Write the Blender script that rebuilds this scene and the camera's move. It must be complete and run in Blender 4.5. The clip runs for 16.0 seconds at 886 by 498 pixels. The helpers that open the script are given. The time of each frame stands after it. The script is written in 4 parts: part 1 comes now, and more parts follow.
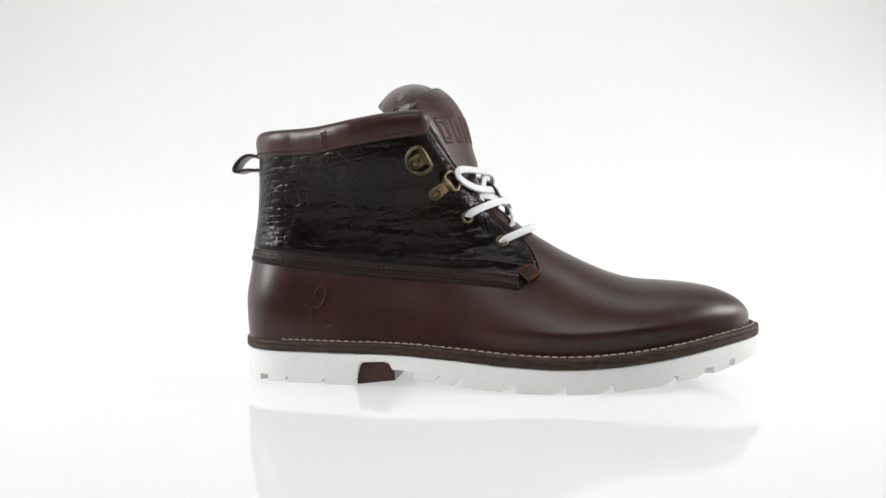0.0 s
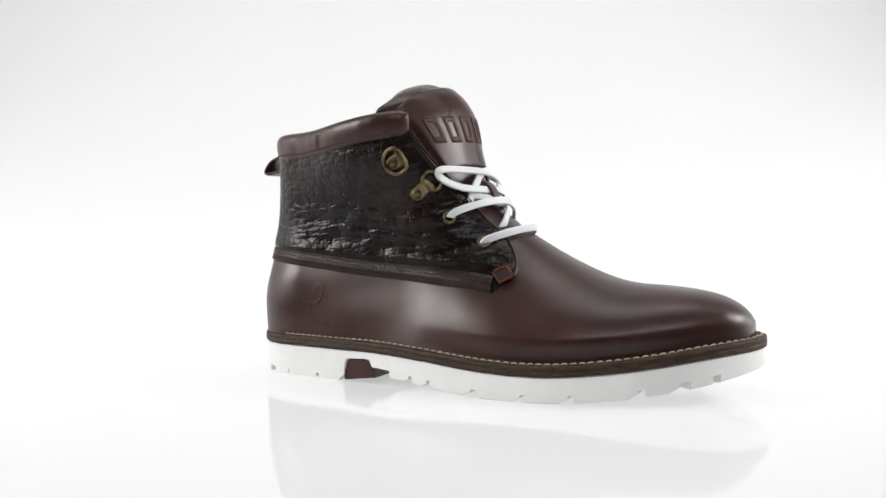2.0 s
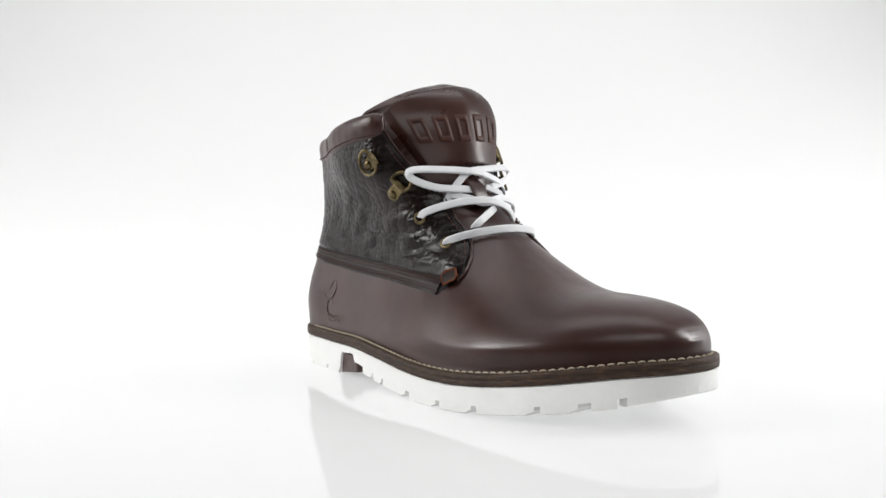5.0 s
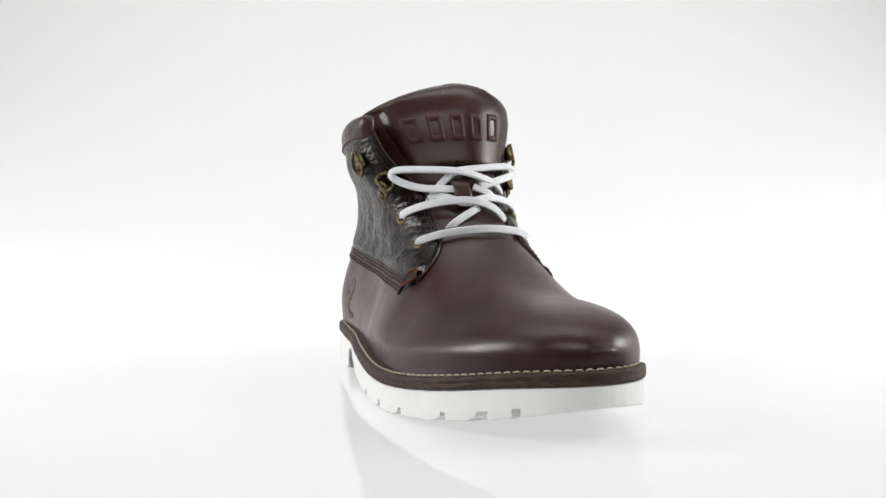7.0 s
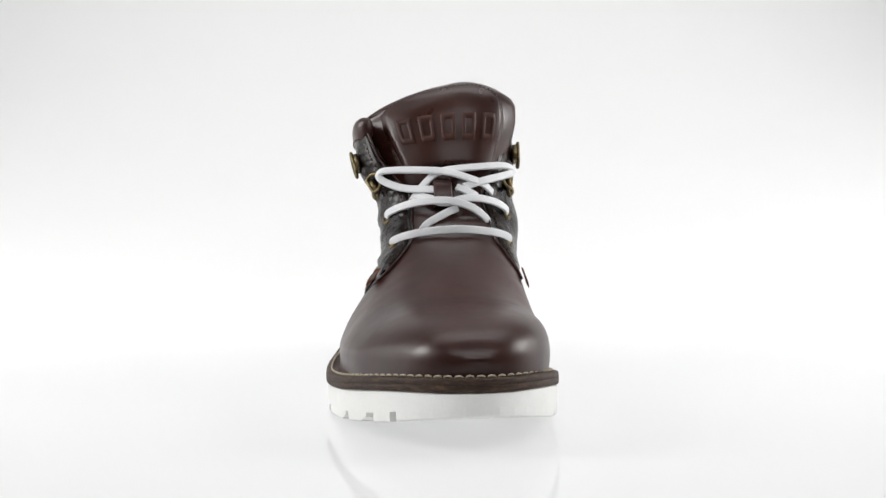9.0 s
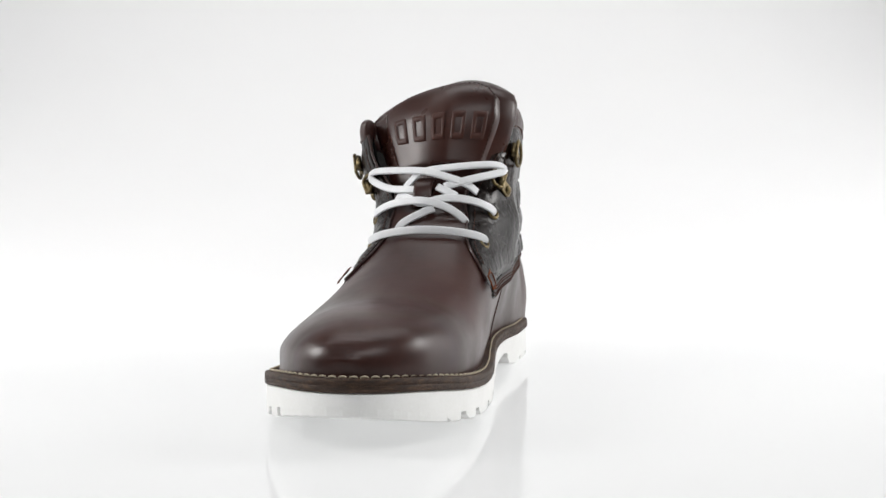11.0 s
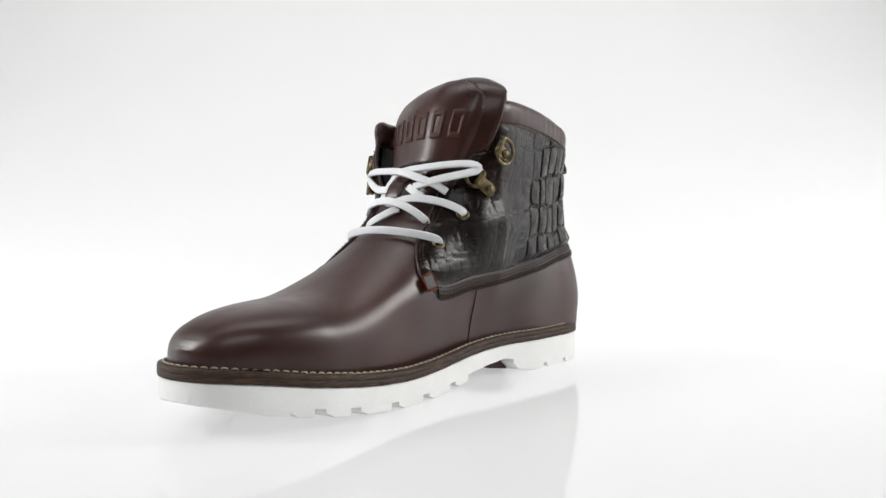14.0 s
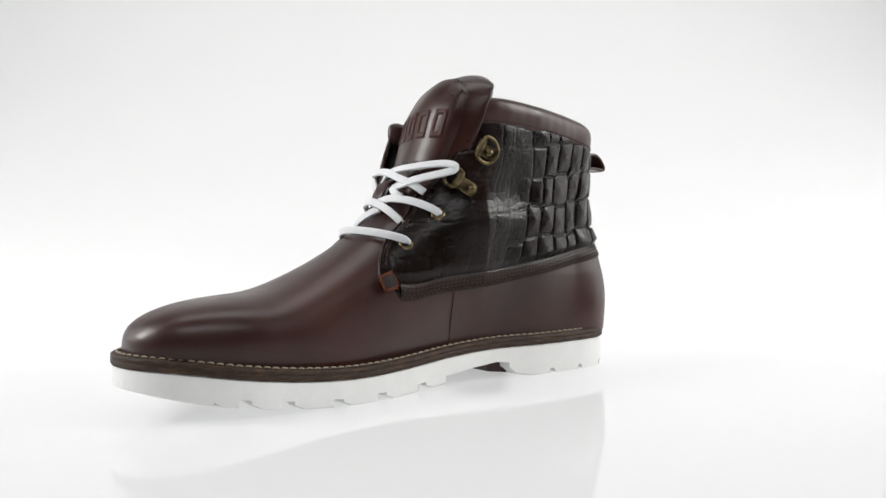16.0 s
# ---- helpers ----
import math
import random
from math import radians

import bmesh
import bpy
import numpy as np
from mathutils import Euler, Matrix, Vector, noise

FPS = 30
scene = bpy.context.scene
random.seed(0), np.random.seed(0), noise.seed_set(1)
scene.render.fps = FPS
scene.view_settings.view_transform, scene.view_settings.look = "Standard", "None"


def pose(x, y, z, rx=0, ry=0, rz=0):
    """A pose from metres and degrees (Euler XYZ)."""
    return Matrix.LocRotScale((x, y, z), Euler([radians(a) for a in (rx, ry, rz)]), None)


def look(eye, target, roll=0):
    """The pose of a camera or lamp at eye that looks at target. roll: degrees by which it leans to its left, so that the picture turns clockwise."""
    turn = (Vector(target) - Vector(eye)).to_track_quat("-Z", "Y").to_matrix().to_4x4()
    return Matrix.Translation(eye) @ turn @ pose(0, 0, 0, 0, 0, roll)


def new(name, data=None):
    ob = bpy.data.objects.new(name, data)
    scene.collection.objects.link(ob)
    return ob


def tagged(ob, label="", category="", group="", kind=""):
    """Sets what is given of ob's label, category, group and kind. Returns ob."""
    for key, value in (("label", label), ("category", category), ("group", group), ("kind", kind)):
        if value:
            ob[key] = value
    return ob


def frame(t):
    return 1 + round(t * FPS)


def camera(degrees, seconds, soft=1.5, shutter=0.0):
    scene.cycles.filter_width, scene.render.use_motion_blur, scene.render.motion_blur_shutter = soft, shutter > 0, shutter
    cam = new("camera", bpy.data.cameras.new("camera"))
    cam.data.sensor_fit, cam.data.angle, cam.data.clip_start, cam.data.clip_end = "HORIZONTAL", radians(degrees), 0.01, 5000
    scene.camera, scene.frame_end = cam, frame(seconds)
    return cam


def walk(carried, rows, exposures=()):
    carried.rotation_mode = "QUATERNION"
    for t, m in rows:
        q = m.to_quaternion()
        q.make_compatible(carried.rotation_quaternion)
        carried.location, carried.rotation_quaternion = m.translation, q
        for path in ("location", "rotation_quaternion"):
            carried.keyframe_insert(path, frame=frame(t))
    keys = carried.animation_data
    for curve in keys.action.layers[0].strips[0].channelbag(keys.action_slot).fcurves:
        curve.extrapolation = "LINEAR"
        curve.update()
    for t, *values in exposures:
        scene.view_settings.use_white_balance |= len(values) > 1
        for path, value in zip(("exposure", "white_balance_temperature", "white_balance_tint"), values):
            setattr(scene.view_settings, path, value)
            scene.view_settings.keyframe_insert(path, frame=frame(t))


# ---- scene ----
# The camera stands still; the boot turns on the spot at an even pace.
cam = camera(53.67, 16.0)
EYE = (0.0, -0.55, 0.0997)
YAW, DOWN, ROLL = 0.712, 2.234, -0.605
VIEW = look(EYE, (EYE[0] + math.sin(radians(YAW)), EYE[1] + math.cos(radians(YAW)), EYE[2] - math.tan(radians(DOWN))), ROLL)
walk(cam, [(0, VIEW), (16, VIEW)], [(0, -0.02), (4.2, -0.02), (6.4, -0.09), (16, -0.09)])


def turned(t):
    """Degrees by which the boot has turned: close to eight and a half a second."""
    return -8.7466 * t + 0.014658 * t ** 2 + 0.000138 * t ** 3


# ---- light ----
world = bpy.data.worlds.new("studio_air")
scene.world = world
world.use_nodes = True
world.node_tree.nodes["Background"].inputs[0].default_value = (1.0, 1.0, 1.0, 1)
world.node_tree.nodes["Background"].inputs[1].default_value = 0.1
scene.view_settings.exposure = 0.0


def softbox(name, eye, target, width, height, watts, colour=(1, 1, 1)):
    data = bpy.data.lights.new(name, "AREA")
    data.shape, data.size, data.size_y, data.energy, data.color = "RECTANGLE", width, height, watts, colour
    ob = new(name, data)
    ob.matrix_world = look(eye, target)
    return ob


softbox("softbox_overhead", (0.0, 0.3, 1.45), (0, 0, 0), 1.3, 0.7, 4.5)
softbox("softbox_left", (-1.15, -0.15, 0.68), (0, 0, 0.1), 0.32, 0.5, 10, (1.0, 0.99, 0.975))
softbox("softbox_right", (1.15, -0.05, 0.70), (0, 0, 0.1), 0.28, 0.45, 8.6, (1.0, 0.99, 0.975))
softbox("softbox_low_left", (-1.4, 0.4, 0.42), (0, 0, 0.12), 0.9, 0.75, 2.3)
softbox("softbox_low_right", (1.4, 0.4, 0.42), (0, 0, 0.12), 0.9, 0.75, 4.0)
softbox("softbox_front", (0.1, -1.4, 1.65), (0, 0, 0.05), 1.8, 0.7, 13.5)
# unseen fill added under the plate: brightens the floor, softens contact shadows
softbox("under_plate_fill", (0.0, -0.6, -0.38), (0.0, -0.599, 1.0), 2.9, 1.7, 14.2)
softbox("backdrop_light", (0.2, 0.3, 1.95), (0.1, 1.5, 0.75), 3.6, 0.5, 14.2)


# ---- materials ----
def material(name, rough=0.5, metal=0.0, spec=0.5):
    m = bpy.data.materials.new(name)
    m.use_nodes = True
    b = m.node_tree.nodes["Principled BSDF"]
    b.inputs["Roughness"].default_value = rough
    b.inputs["Metallic"].default_value = metal
    b.inputs["Specular IOR Level"].default_value = spec
    return m, m.node_tree, b


def node(tree, kind, **values):
    n = tree.nodes.new(kind)
    for key, value in values.items():
        n.inputs[key.replace("_", " ")].default_value = value
    return n


def noise_ramp(tree, scale, colours, detail=6.0, rough=0.6, stretch=None, low=0.3, high=0.7):
    """A noise in object space turned into two or three colours."""
    co = tree.nodes.new("ShaderNodeTexCoord")
    n = node(tree, "ShaderNodeTexNoise", Scale=scale, Detail=detail, Roughness=rough)
    if stretch:
        mp = tree.nodes.new("ShaderNodeMapping")
        mp.inputs["Scale"].default_value = stretch
        tree.links.new(co.outputs["Object"], mp.inputs[0])
        tree.links.new(mp.outputs[0], n.inputs["Vector"])
    else:
        tree.links.new(co.outputs["Object"], n.inputs["Vector"])
    r = tree.nodes.new("ShaderNodeValToRGB")
    r.color_ramp.elements[0].position, r.color_ramp.elements[1].position = low, high
    r.color_ramp.elements[0].color, r.color_ramp.elements[-1].color = (*colours[0], 1), (*colours[-1], 1)
    if len(colours) == 3:
        r.color_ramp.elements.new((low + high) / 2).color = (*colours[1], 1)
    tree.links.new(n.outputs["Fac"], r.inputs[0])
    return n, r


def mixed(tree, a, b, fac, mode="MULTIPLY"):
    m = tree.nodes.new("ShaderNodeMixRGB")
    m.blend_type = mode
    m.inputs[0].default_value = fac
    tree.links.new(a, m.inputs[1])
    tree.links.new(b, m.inputs[2])
    return m.outputs[0]


def bumped(tree, bsdf, sources):
    """Chain of fine reliefs: (output, strength, distance)."""
    last = None
    for out, strength, distance in sources:
        b = node(tree, "ShaderNodeBump", Strength=strength, Distance=distance)
        tree.links.new(out, b.inputs["Height"])
        if last:
            tree.links.new(last, b.inputs["Normal"])
        last = b.outputs[0]
    tree.links.new(last, bsdf.inputs["Normal"])


def leather(name, colours, rough, grain, coat=0.0, pores=2600, spec=0.5):
    m, t, b = material(name, rough[0], spec=spec)
    n1, r1 = noise_ramp(t, 16, colours, 5)
    n2, r2 = noise_ramp(t, 420, ((0.70, 0.67, 0.64), (1, 1, 1)), 4)
    t.links.new(mixed(t, r1.outputs[0], r2.outputs[0], 0.55), b.inputs["Base Color"])
    n3, r3 = noise_ramp(t, 45, ((rough[0],) * 3, (rough[1],) * 3), 6)
    t.links.new(r3.outputs[0], b.inputs["Roughness"])
    v = node(t, "ShaderNodeTexVoronoi", Scale=pores)
    co = t.nodes.new("ShaderNodeTexCoord")
    t.links.new(co.outputs["Object"], v.inputs["Vector"])
    n4, _ = noise_ramp(t, 140, ((0, 0, 0), (1, 1, 1)), 2, 0.4)
    bumped(t, b, [(v.outputs["Distance"], grain, 0.0002), (n4.outputs["Fac"], grain, 0.0004), (n3.outputs["Fac"], 0.05, 0.0012)])
    b.inputs["Coat Weight"].default_value = coat
    b.inputs["Coat Roughness"].default_value = 0.3
    return m


BROWN = leather("smooth_brown_leather", ((0.022, 0.0068, 0.0050), (0.036, 0.0113, 0.0081), (0.054, 0.0178, 0.0126)), (0.29, 0.40), 0.02, 0.0, spec=0.44)
COLLAR = leather("padded_collar_leather", ((0.028, 0.0100, 0.0082), (0.042, 0.0155, 0.0125), (0.058, 0.023, 0.0185)), (0.27, 0.40), 0.18, 0.0, spec=0.40)
CROC = leather("scaled_black_brown_leather", ((0.0036, 0.0022, 0.0018), (0.0075, 0.0040, 0.0030), (0.017, 0.0076, 0.0052)), (0.20, 0.36), 0.2, 0.0, 1500, spec=0.22)
PATCHL = leather("tongue_leather", ((0.021, 0.0062, 0.0045), (0.034, 0.0102, 0.0070), (0.050, 0.0165, 0.0110)), (0.24, 0.38), 0.07, 0.0, 2000, spec=0.36)
STAMP = leather("stamped_red_brown_leather", ((0.026, 0.0064, 0.0038), (0.041, 0.0104, 0.0058), (0.060, 0.0165, 0.0090)), (0.38, 0.52), 0.25, spec=0.3)
DARKL = leather("dark_edge_leather", ((0.010, 0.005, 0.0038), (0.017, 0.0085, 0.0062), (0.028, 0.014, 0.010)), (0.5, 0.62), 0.25, spec=0.3)
BAND = leather("hem_band_leather", ((0.0065, 0.0036, 0.0028), (0.0115, 0.0056, 0.0042), (0.020, 0.0092, 0.0065)), (0.34, 0.5), 0.2, spec=0.3)
LINING = leather("dark_textile_lining", ((0.003, 0.0027, 0.0027), (0.005, 0.0045, 0.0045), (0.009, 0.008, 0.0077)), (0.75, 0.9), 0.35, spec=0.2)


def rubber_white():
    m, t, b = material("white_rubber", 0.55, spec=0.35)
    n1, r1 = noise_ramp(t, 60, ((0.83, 0.83, 0.815), (0.88, 0.88, 0.87)), 5)
    n2, r2 = noise_ramp(t, 900, ((0.94, 0.935, 0.92), (1, 1, 1)), 3)
    t.links.new(mixed(t, r1.outputs[0], r2.outputs[0], 0.6), b.inputs["Base Color"])
    bumped(t, b, [(n2.outputs["Fac"], 0.12, 0.0003)])
    return m


def stacked_leather():
    m, t, b = material("stacked_leather_edge", 0.6, spec=0.35)
    n1, r1 = noise_ramp(t, 130, ((0.011, 0.0052, 0.0031), (0.038, 0.0180, 0.0088), (0.105, 0.056, 0.029)), 8, 0.75, (1, 1, 6))
    n2, r2 = noise_ramp(t, 700, ((0.6, 0.55, 0.5), (1, 1, 1)), 4)
    t.links.new(mixed(t, r1.outputs[0], r2.outputs[0], 0.7), b.inputs["Base Color"])
    bumped(t, b, [(n1.outputs["Fac"], 0.5, 0.0008), (n2.outputs["Fac"], 0.3, 0.0004)])
    return m


def thread(name, colour):
    m, t, b = material(name, 0.8, spec=0.2)
    n1, r1 = noise_ramp(t, 1200, (tuple(c * 0.7 for c in colour), colour), 3)
    t.links.new(r1.outputs[0], b.inputs["Base Color"])
    bumped(t, b, [(n1.outputs["Fac"], 0.5, 0.0003)])
    return m


def brass():
    m, t, b = material("antique_brass", 0.34, 1.0)
    n1, r1 = noise_ramp(t, 220, ((0.045, 0.034, 0.018), (0.13, 0.100, 0.052), (0.25, 0.195, 0.105)), 6)
    t.links.new(r1.outputs[0], b.inputs["Base Color"])
    n2, r2 = noise_ramp(t, 90, ((0.24,) * 3, (0.5,) * 3), 5)
    t.links.new(r2.outputs[0], b.inputs["Roughness"])
    bumped(t, b, [(n1.outputs["Fac"], 0.15, 0.0003)])
    return m


def lace_leather():
    m, t, b = material("white_waxed_lace", 0.5, spec=0.4)
    n1, r1 = noise_ramp(t, 90, ((0.74, 0.75, 0.77), (0.82, 0.83, 0.84)), 5)
    n2, r2 = noise_ramp(t, 1500, ((0.9, 0.9, 0.9), (1, 1, 1)), 3)
    t.links.new(mixed(t, r1.outputs[0], r2.outputs[0], 0.6), b.inputs["Base Color"])
    bumped(t, b, [(n2.outputs["Fac"], 0.25, 0.0003)])
    return m


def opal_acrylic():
    """Glossy white plate that lets the unseen lamp added under it shine through."""
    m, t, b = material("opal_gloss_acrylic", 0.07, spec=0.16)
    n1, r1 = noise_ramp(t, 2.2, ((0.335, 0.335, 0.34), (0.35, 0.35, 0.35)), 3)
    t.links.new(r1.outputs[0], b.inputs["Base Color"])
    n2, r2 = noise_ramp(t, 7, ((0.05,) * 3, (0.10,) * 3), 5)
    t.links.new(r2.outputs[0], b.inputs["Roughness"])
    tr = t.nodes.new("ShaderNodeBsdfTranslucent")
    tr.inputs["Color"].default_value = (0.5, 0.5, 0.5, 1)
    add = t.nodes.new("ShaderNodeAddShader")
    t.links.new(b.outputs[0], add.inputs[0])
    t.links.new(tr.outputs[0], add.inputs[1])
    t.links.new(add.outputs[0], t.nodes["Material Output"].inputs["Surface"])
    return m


def clear_acrylic():
    m = bpy.data.materials.new("clear_acrylic")
    m.use_nodes = True
    t = m.node_tree
    c = t.nodes.new("ShaderNodeBsdfTransparent")
    c.inputs["Color"].default_value = (0.96, 0.97, 0.97, 1)
    t.links.new(c.outputs[0], t.nodes["Material Output"].inputs["Surface"])
    return m


def paper():
    m, t, b = material("white_backdrop_paper", 0.9, spec=0.1)
    n1, r1 = noise_ramp(t, 1.5, ((0.86, 0.86, 0.862), (0.88, 0.88, 0.88)), 3)
    t.links.new(r1.outputs[0], b.inputs["Base Color"])
    n2, r2 = noise_ramp(t, 160, ((0, 0, 0), (1, 1, 1)), 3)
    bumped(t, b, [(n2.outputs["Fac"], 0.04, 0.0005)])
    return m


def dark_wall():
    m, t, b = material("dark_studio_paint", 0.85, spec=0.2)
    n1, r1 = noise_ramp(t, 3, ((0.045, 0.045, 0.047), (0.06, 0.06, 0.06)), 5)
    t.links.new(r1.outputs[0], b.inputs["Base Color"])
    n2, _ = noise_ramp(t, 180, ((0, 0, 0), (1, 1, 1)), 3)
    bumped(t, b, [(n2.outputs["Fac"], 0.1, 0.001)])
    return m


DARKWALL = dark_wall()
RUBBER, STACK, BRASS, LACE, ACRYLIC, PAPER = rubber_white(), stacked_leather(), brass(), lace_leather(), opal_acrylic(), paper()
CLEAR = clear_acrylic()
BEIGE = thread("beige_waxed_thread", (0.52, 0.45, 0.34))
BROWN_THREAD = thread("brown_thread", (0.075, 0.034, 0.025))
DARK_THREAD = thread("dark_thread", (0.030, 0.018, 0.014))
RUST_THREAD = thread("rust_thread", (0.15, 0.045, 0.018))


# ---- mesh helpers ----
def mesh_of(name, verts, faces, smooth=True):
    me = bpy.data.meshes.new(name)
    me.from_pydata([tuple(map(float, v)) for v in verts], [], faces)
    if smooth:
        me.polygons.foreach_set("use_smooth", [True] * len(me.polygons))
    me.update()
    return me


def crisp(me, degrees=35):
    """Keeps edges sharper than this crisp."""
    me.set_sharp_from_angle(angle=radians(degrees))
    return me


def part(name, me, mat, parent, label=""):
    """Links a mesh as one object under a thing or a part."""
    if mat and not me.materials:
        me.materials.append(mat)
    ob = new(name, me)
    ob.parent = parent
    return tagged(ob, label)


def grid_faces(rows, cols, wrap=False, flip=False):
    out = []
    for i in range(rows - 1):
        for j in range(cols if wrap else cols - 1):
            k = (j + 1) % cols
            q = (i * cols + j, i * cols + k, (i + 1) * cols + k, (i + 1) * cols + j)
            out.append(q[::-1] if flip else q)
    return out


def curve(xs, ys):
    """A smooth line through the stations given."""
    xs, ys = np.array(xs, float), np.array(ys, float)
    d = np.gradient(ys, xs)

    def f(x):
        x = np.clip(np.asarray(x, float), xs[0], xs[-1])
        i = np.clip(np.searchsorted(xs, x) - 1, 0, len(xs) - 2)
        hh = xs[i + 1] - xs[i]
        u = (x - xs[i]) / hh
        return ((1 + 2 * u) * (1 - u) ** 2 * ys[i] + u * (1 - u) ** 2 * hh * d[i]
                + u * u * (3 - 2 * u) * ys[i + 1] + u * u * (u - 1) * hh * d[i + 1])
    return f


def smooth_path(points, n, closed=False):
    """Catmull-Rom through the points, evenly spaced."""
    p = np.array(points, float)
    p = np.vstack([p[-1], p, p[0], p[1]]) if closed else np.vstack([2 * p[0] - p[1], p, 2 * p[-1] - p[-2]])
    out = []
    for i in range(1, len(p) - 2):
        for u in np.linspace(0, 1, 24, endpoint=False):
            a, b, c, d = p[i - 1], p[i], p[i + 1], p[i + 2]
            out.append(0.5 * (2 * b + (c - a) * u + (2 * a - 5 * b + 4 * c - d) * u * u + (3 * b - a - 3 * c + d) * u ** 3))
    out.append(p[-2])
    out = np.array(out)
    s = np.concatenate([[0], np.cumsum(np.linalg.norm(np.diff(out, axis=0), axis=1))])
    w = np.linspace(0, s[-1], n + 1)[:-1] if closed else np.linspace(0, s[-1], n)
    return np.stack([np.interp(w, s, out[:, k]) for k in range(out.shape[1])], 1)


def sweep(path, section, ups, closed=False, caps=True):
    """Sweeps a closed section (across, up) along a path; ups gives the up side at every station."""
    path, ups = np.array(path, float), np.array(ups, float)
    n, k = len(path), len(section)
    tang = np.roll(path, -1, 0) - np.roll(path, 1, 0) if closed else np.gradient(path, axis=0)
    tang /= np.linalg.norm(tang, axis=1)[:, None] + 1e-12
    side = np.cross(tang, ups)
    side /= np.linalg.norm(side, axis=1)[:, None] + 1e-12
    up = np.cross(side, tang)
    verts = [path[i] + side[i] * a + up[i] * b for i in range(n) for a, b in section]
    faces = []
    for i in range(n if closed else n - 1):
        for j in range(k):
            m, l = (i + 1) % n, (j + 1) % k
            faces.append((i * k + j, m * k + j, m * k + l, i * k + l))
    if caps and not closed:
        faces += [tuple(range(k)), tuple(reversed(range((n - 1) * k, n * k)))]
    return verts, faces


def oval(w, h, n=12, power=2.0):
    out = []
    for a in np.linspace(0, 2 * math.pi, n, endpoint=False):
        c, s = math.cos(a), math.sin(a)
        out.append((w * math.copysign(abs(c) ** (2 / power), c), h * math.copysign(abs(s) ** (2 / power), s)))
    return out


def joined(pieces):
    verts, faces = [], []
    for v, f in pieces:
        o = len(verts)
        verts += list(v)
        faces += [tuple(i + o for i in q) for q in f]
    return verts, faces


def revolve(profile, n=24):
    """Turns (radius, height) pairs round z."""
    verts = [(r * math.cos(a), r * math.sin(a), z) for r, z in profile for a in np.linspace(0, 2 * math.pi, n, endpoint=False)]
    faces = grid_faces(len(profile), n, True)
    faces += [tuple(reversed(range(n))), tuple(range((len(profile) - 1) * n, len(profile) * n))]
    return verts, faces


def placed(verts, m):
    return [tuple(m @ Vector(tuple(map(float, v)))) for v in verts]


# ---- the studio ----
def sheet(name, verts, faces, mat, label, category):
    me = mesh_of(name, verts, faces)
    me.materials.append(mat)
    return tagged(new(name, me), label, category, kind="structure")


def slab_box(name, lo, hi, mat, label, category):
    v = [(x, y, z) for z in (lo[2], hi[2]) for x, y in ((lo[0], lo[1]), (hi[0], lo[1]), (hi[0], hi[1]), (lo[0], hi[1]))]
    f = [(3, 2, 1, 0), (4, 5, 6, 7)] + [(i, (i + 1) % 4, (i + 1) % 4 + 4, i + 4) for i in range(4)]
    ob = sheet(name, v, f, mat, label, category)
    ob.data.polygons.foreach_set("use_smooth", [False] * 6)
    return ob


def studio():
    r, back, wide = 1.1, 1.55, 1.775
    prof = [(0.272, 0.0)] + [(back - r + r * math.sin(a), r - r * math.cos(a)) for a in np.linspace(0, math.pi / 2, 40)] + [(back, 2.3)]
    sheet("backdrop", [(x, y, z - 0.004) for y, z in prof for x in (-wide, wide)], grid_faces(len(prof), 2, flip=True), PAPER,
          "seamless white paper sweep behind and under the table", "backdrop")
    plate = slab_box("floor", (-1.5, -1.5, -0.006), (1.5, 0.27, 0.0), ACRYLIC, "glossy opal acrylic table top, brightened by an unseen lamp added beneath", "floor")
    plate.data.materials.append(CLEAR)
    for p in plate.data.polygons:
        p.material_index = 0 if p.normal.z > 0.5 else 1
    # unseen box that encloses the added lamp under the plate
    for nm, lo, hi in (("table_side_left", (-1.52, -1.52, -0.45), (-1.5, 0.272, 0.0)), ("table_side_right", (1.5, -1.52, -0.45), (1.52, 0.272, 0.0)),
                       ("table_front", (-1.5, -1.52, -0.45), (1.5, -1.5, 0.0)), ("table_back", (-1.5, 0.271, -0.45), (1.5, 0.291, -0.006))):
        slab_box(nm, lo, hi, PAPER, "white side of the unseen lamp box under the table top", "table")
    slab_box("ground", (-2.0, -2.0, -0.5), (2.0, 1.6, -0.45), DARKWALL, "plain dark studio ground", "ground")
    slab_box("flat_left", (-1.80, -0.5, -0.45), (-1.78, 1.2, 1.9), PAPER, "white reflector flat beside the table", "reflector")
    slab_box("flat_right", (1.78, -0.5, -0.45), (1.80, 1.2, 1.9), PAPER, "white reflector flat beside the table", "reflector")
    slab_box("wall_left", (-2.0, -2.0, -0.45), (-1.9, 1.6, 2.3), DARKWALL, "plain dark studio wall", "wall")
    slab_box("wall_right", (1.9, -2.0, -0.45), (2.0, 1.6, 2.3), DARKWALL, "plain dark studio wall", "wall")
    slab_box("wall_front", (-1.9, -2.0, -0.45), (1.9, -1.9, 2.3), DARKWALL, "plain dark studio wall", "wall")
    slab_box("ceiling", (-2.0, -2.0, 2.3), (2.0, 1.6, 2.4), DARKWALL, "plain dark studio ceiling", "ceiling")


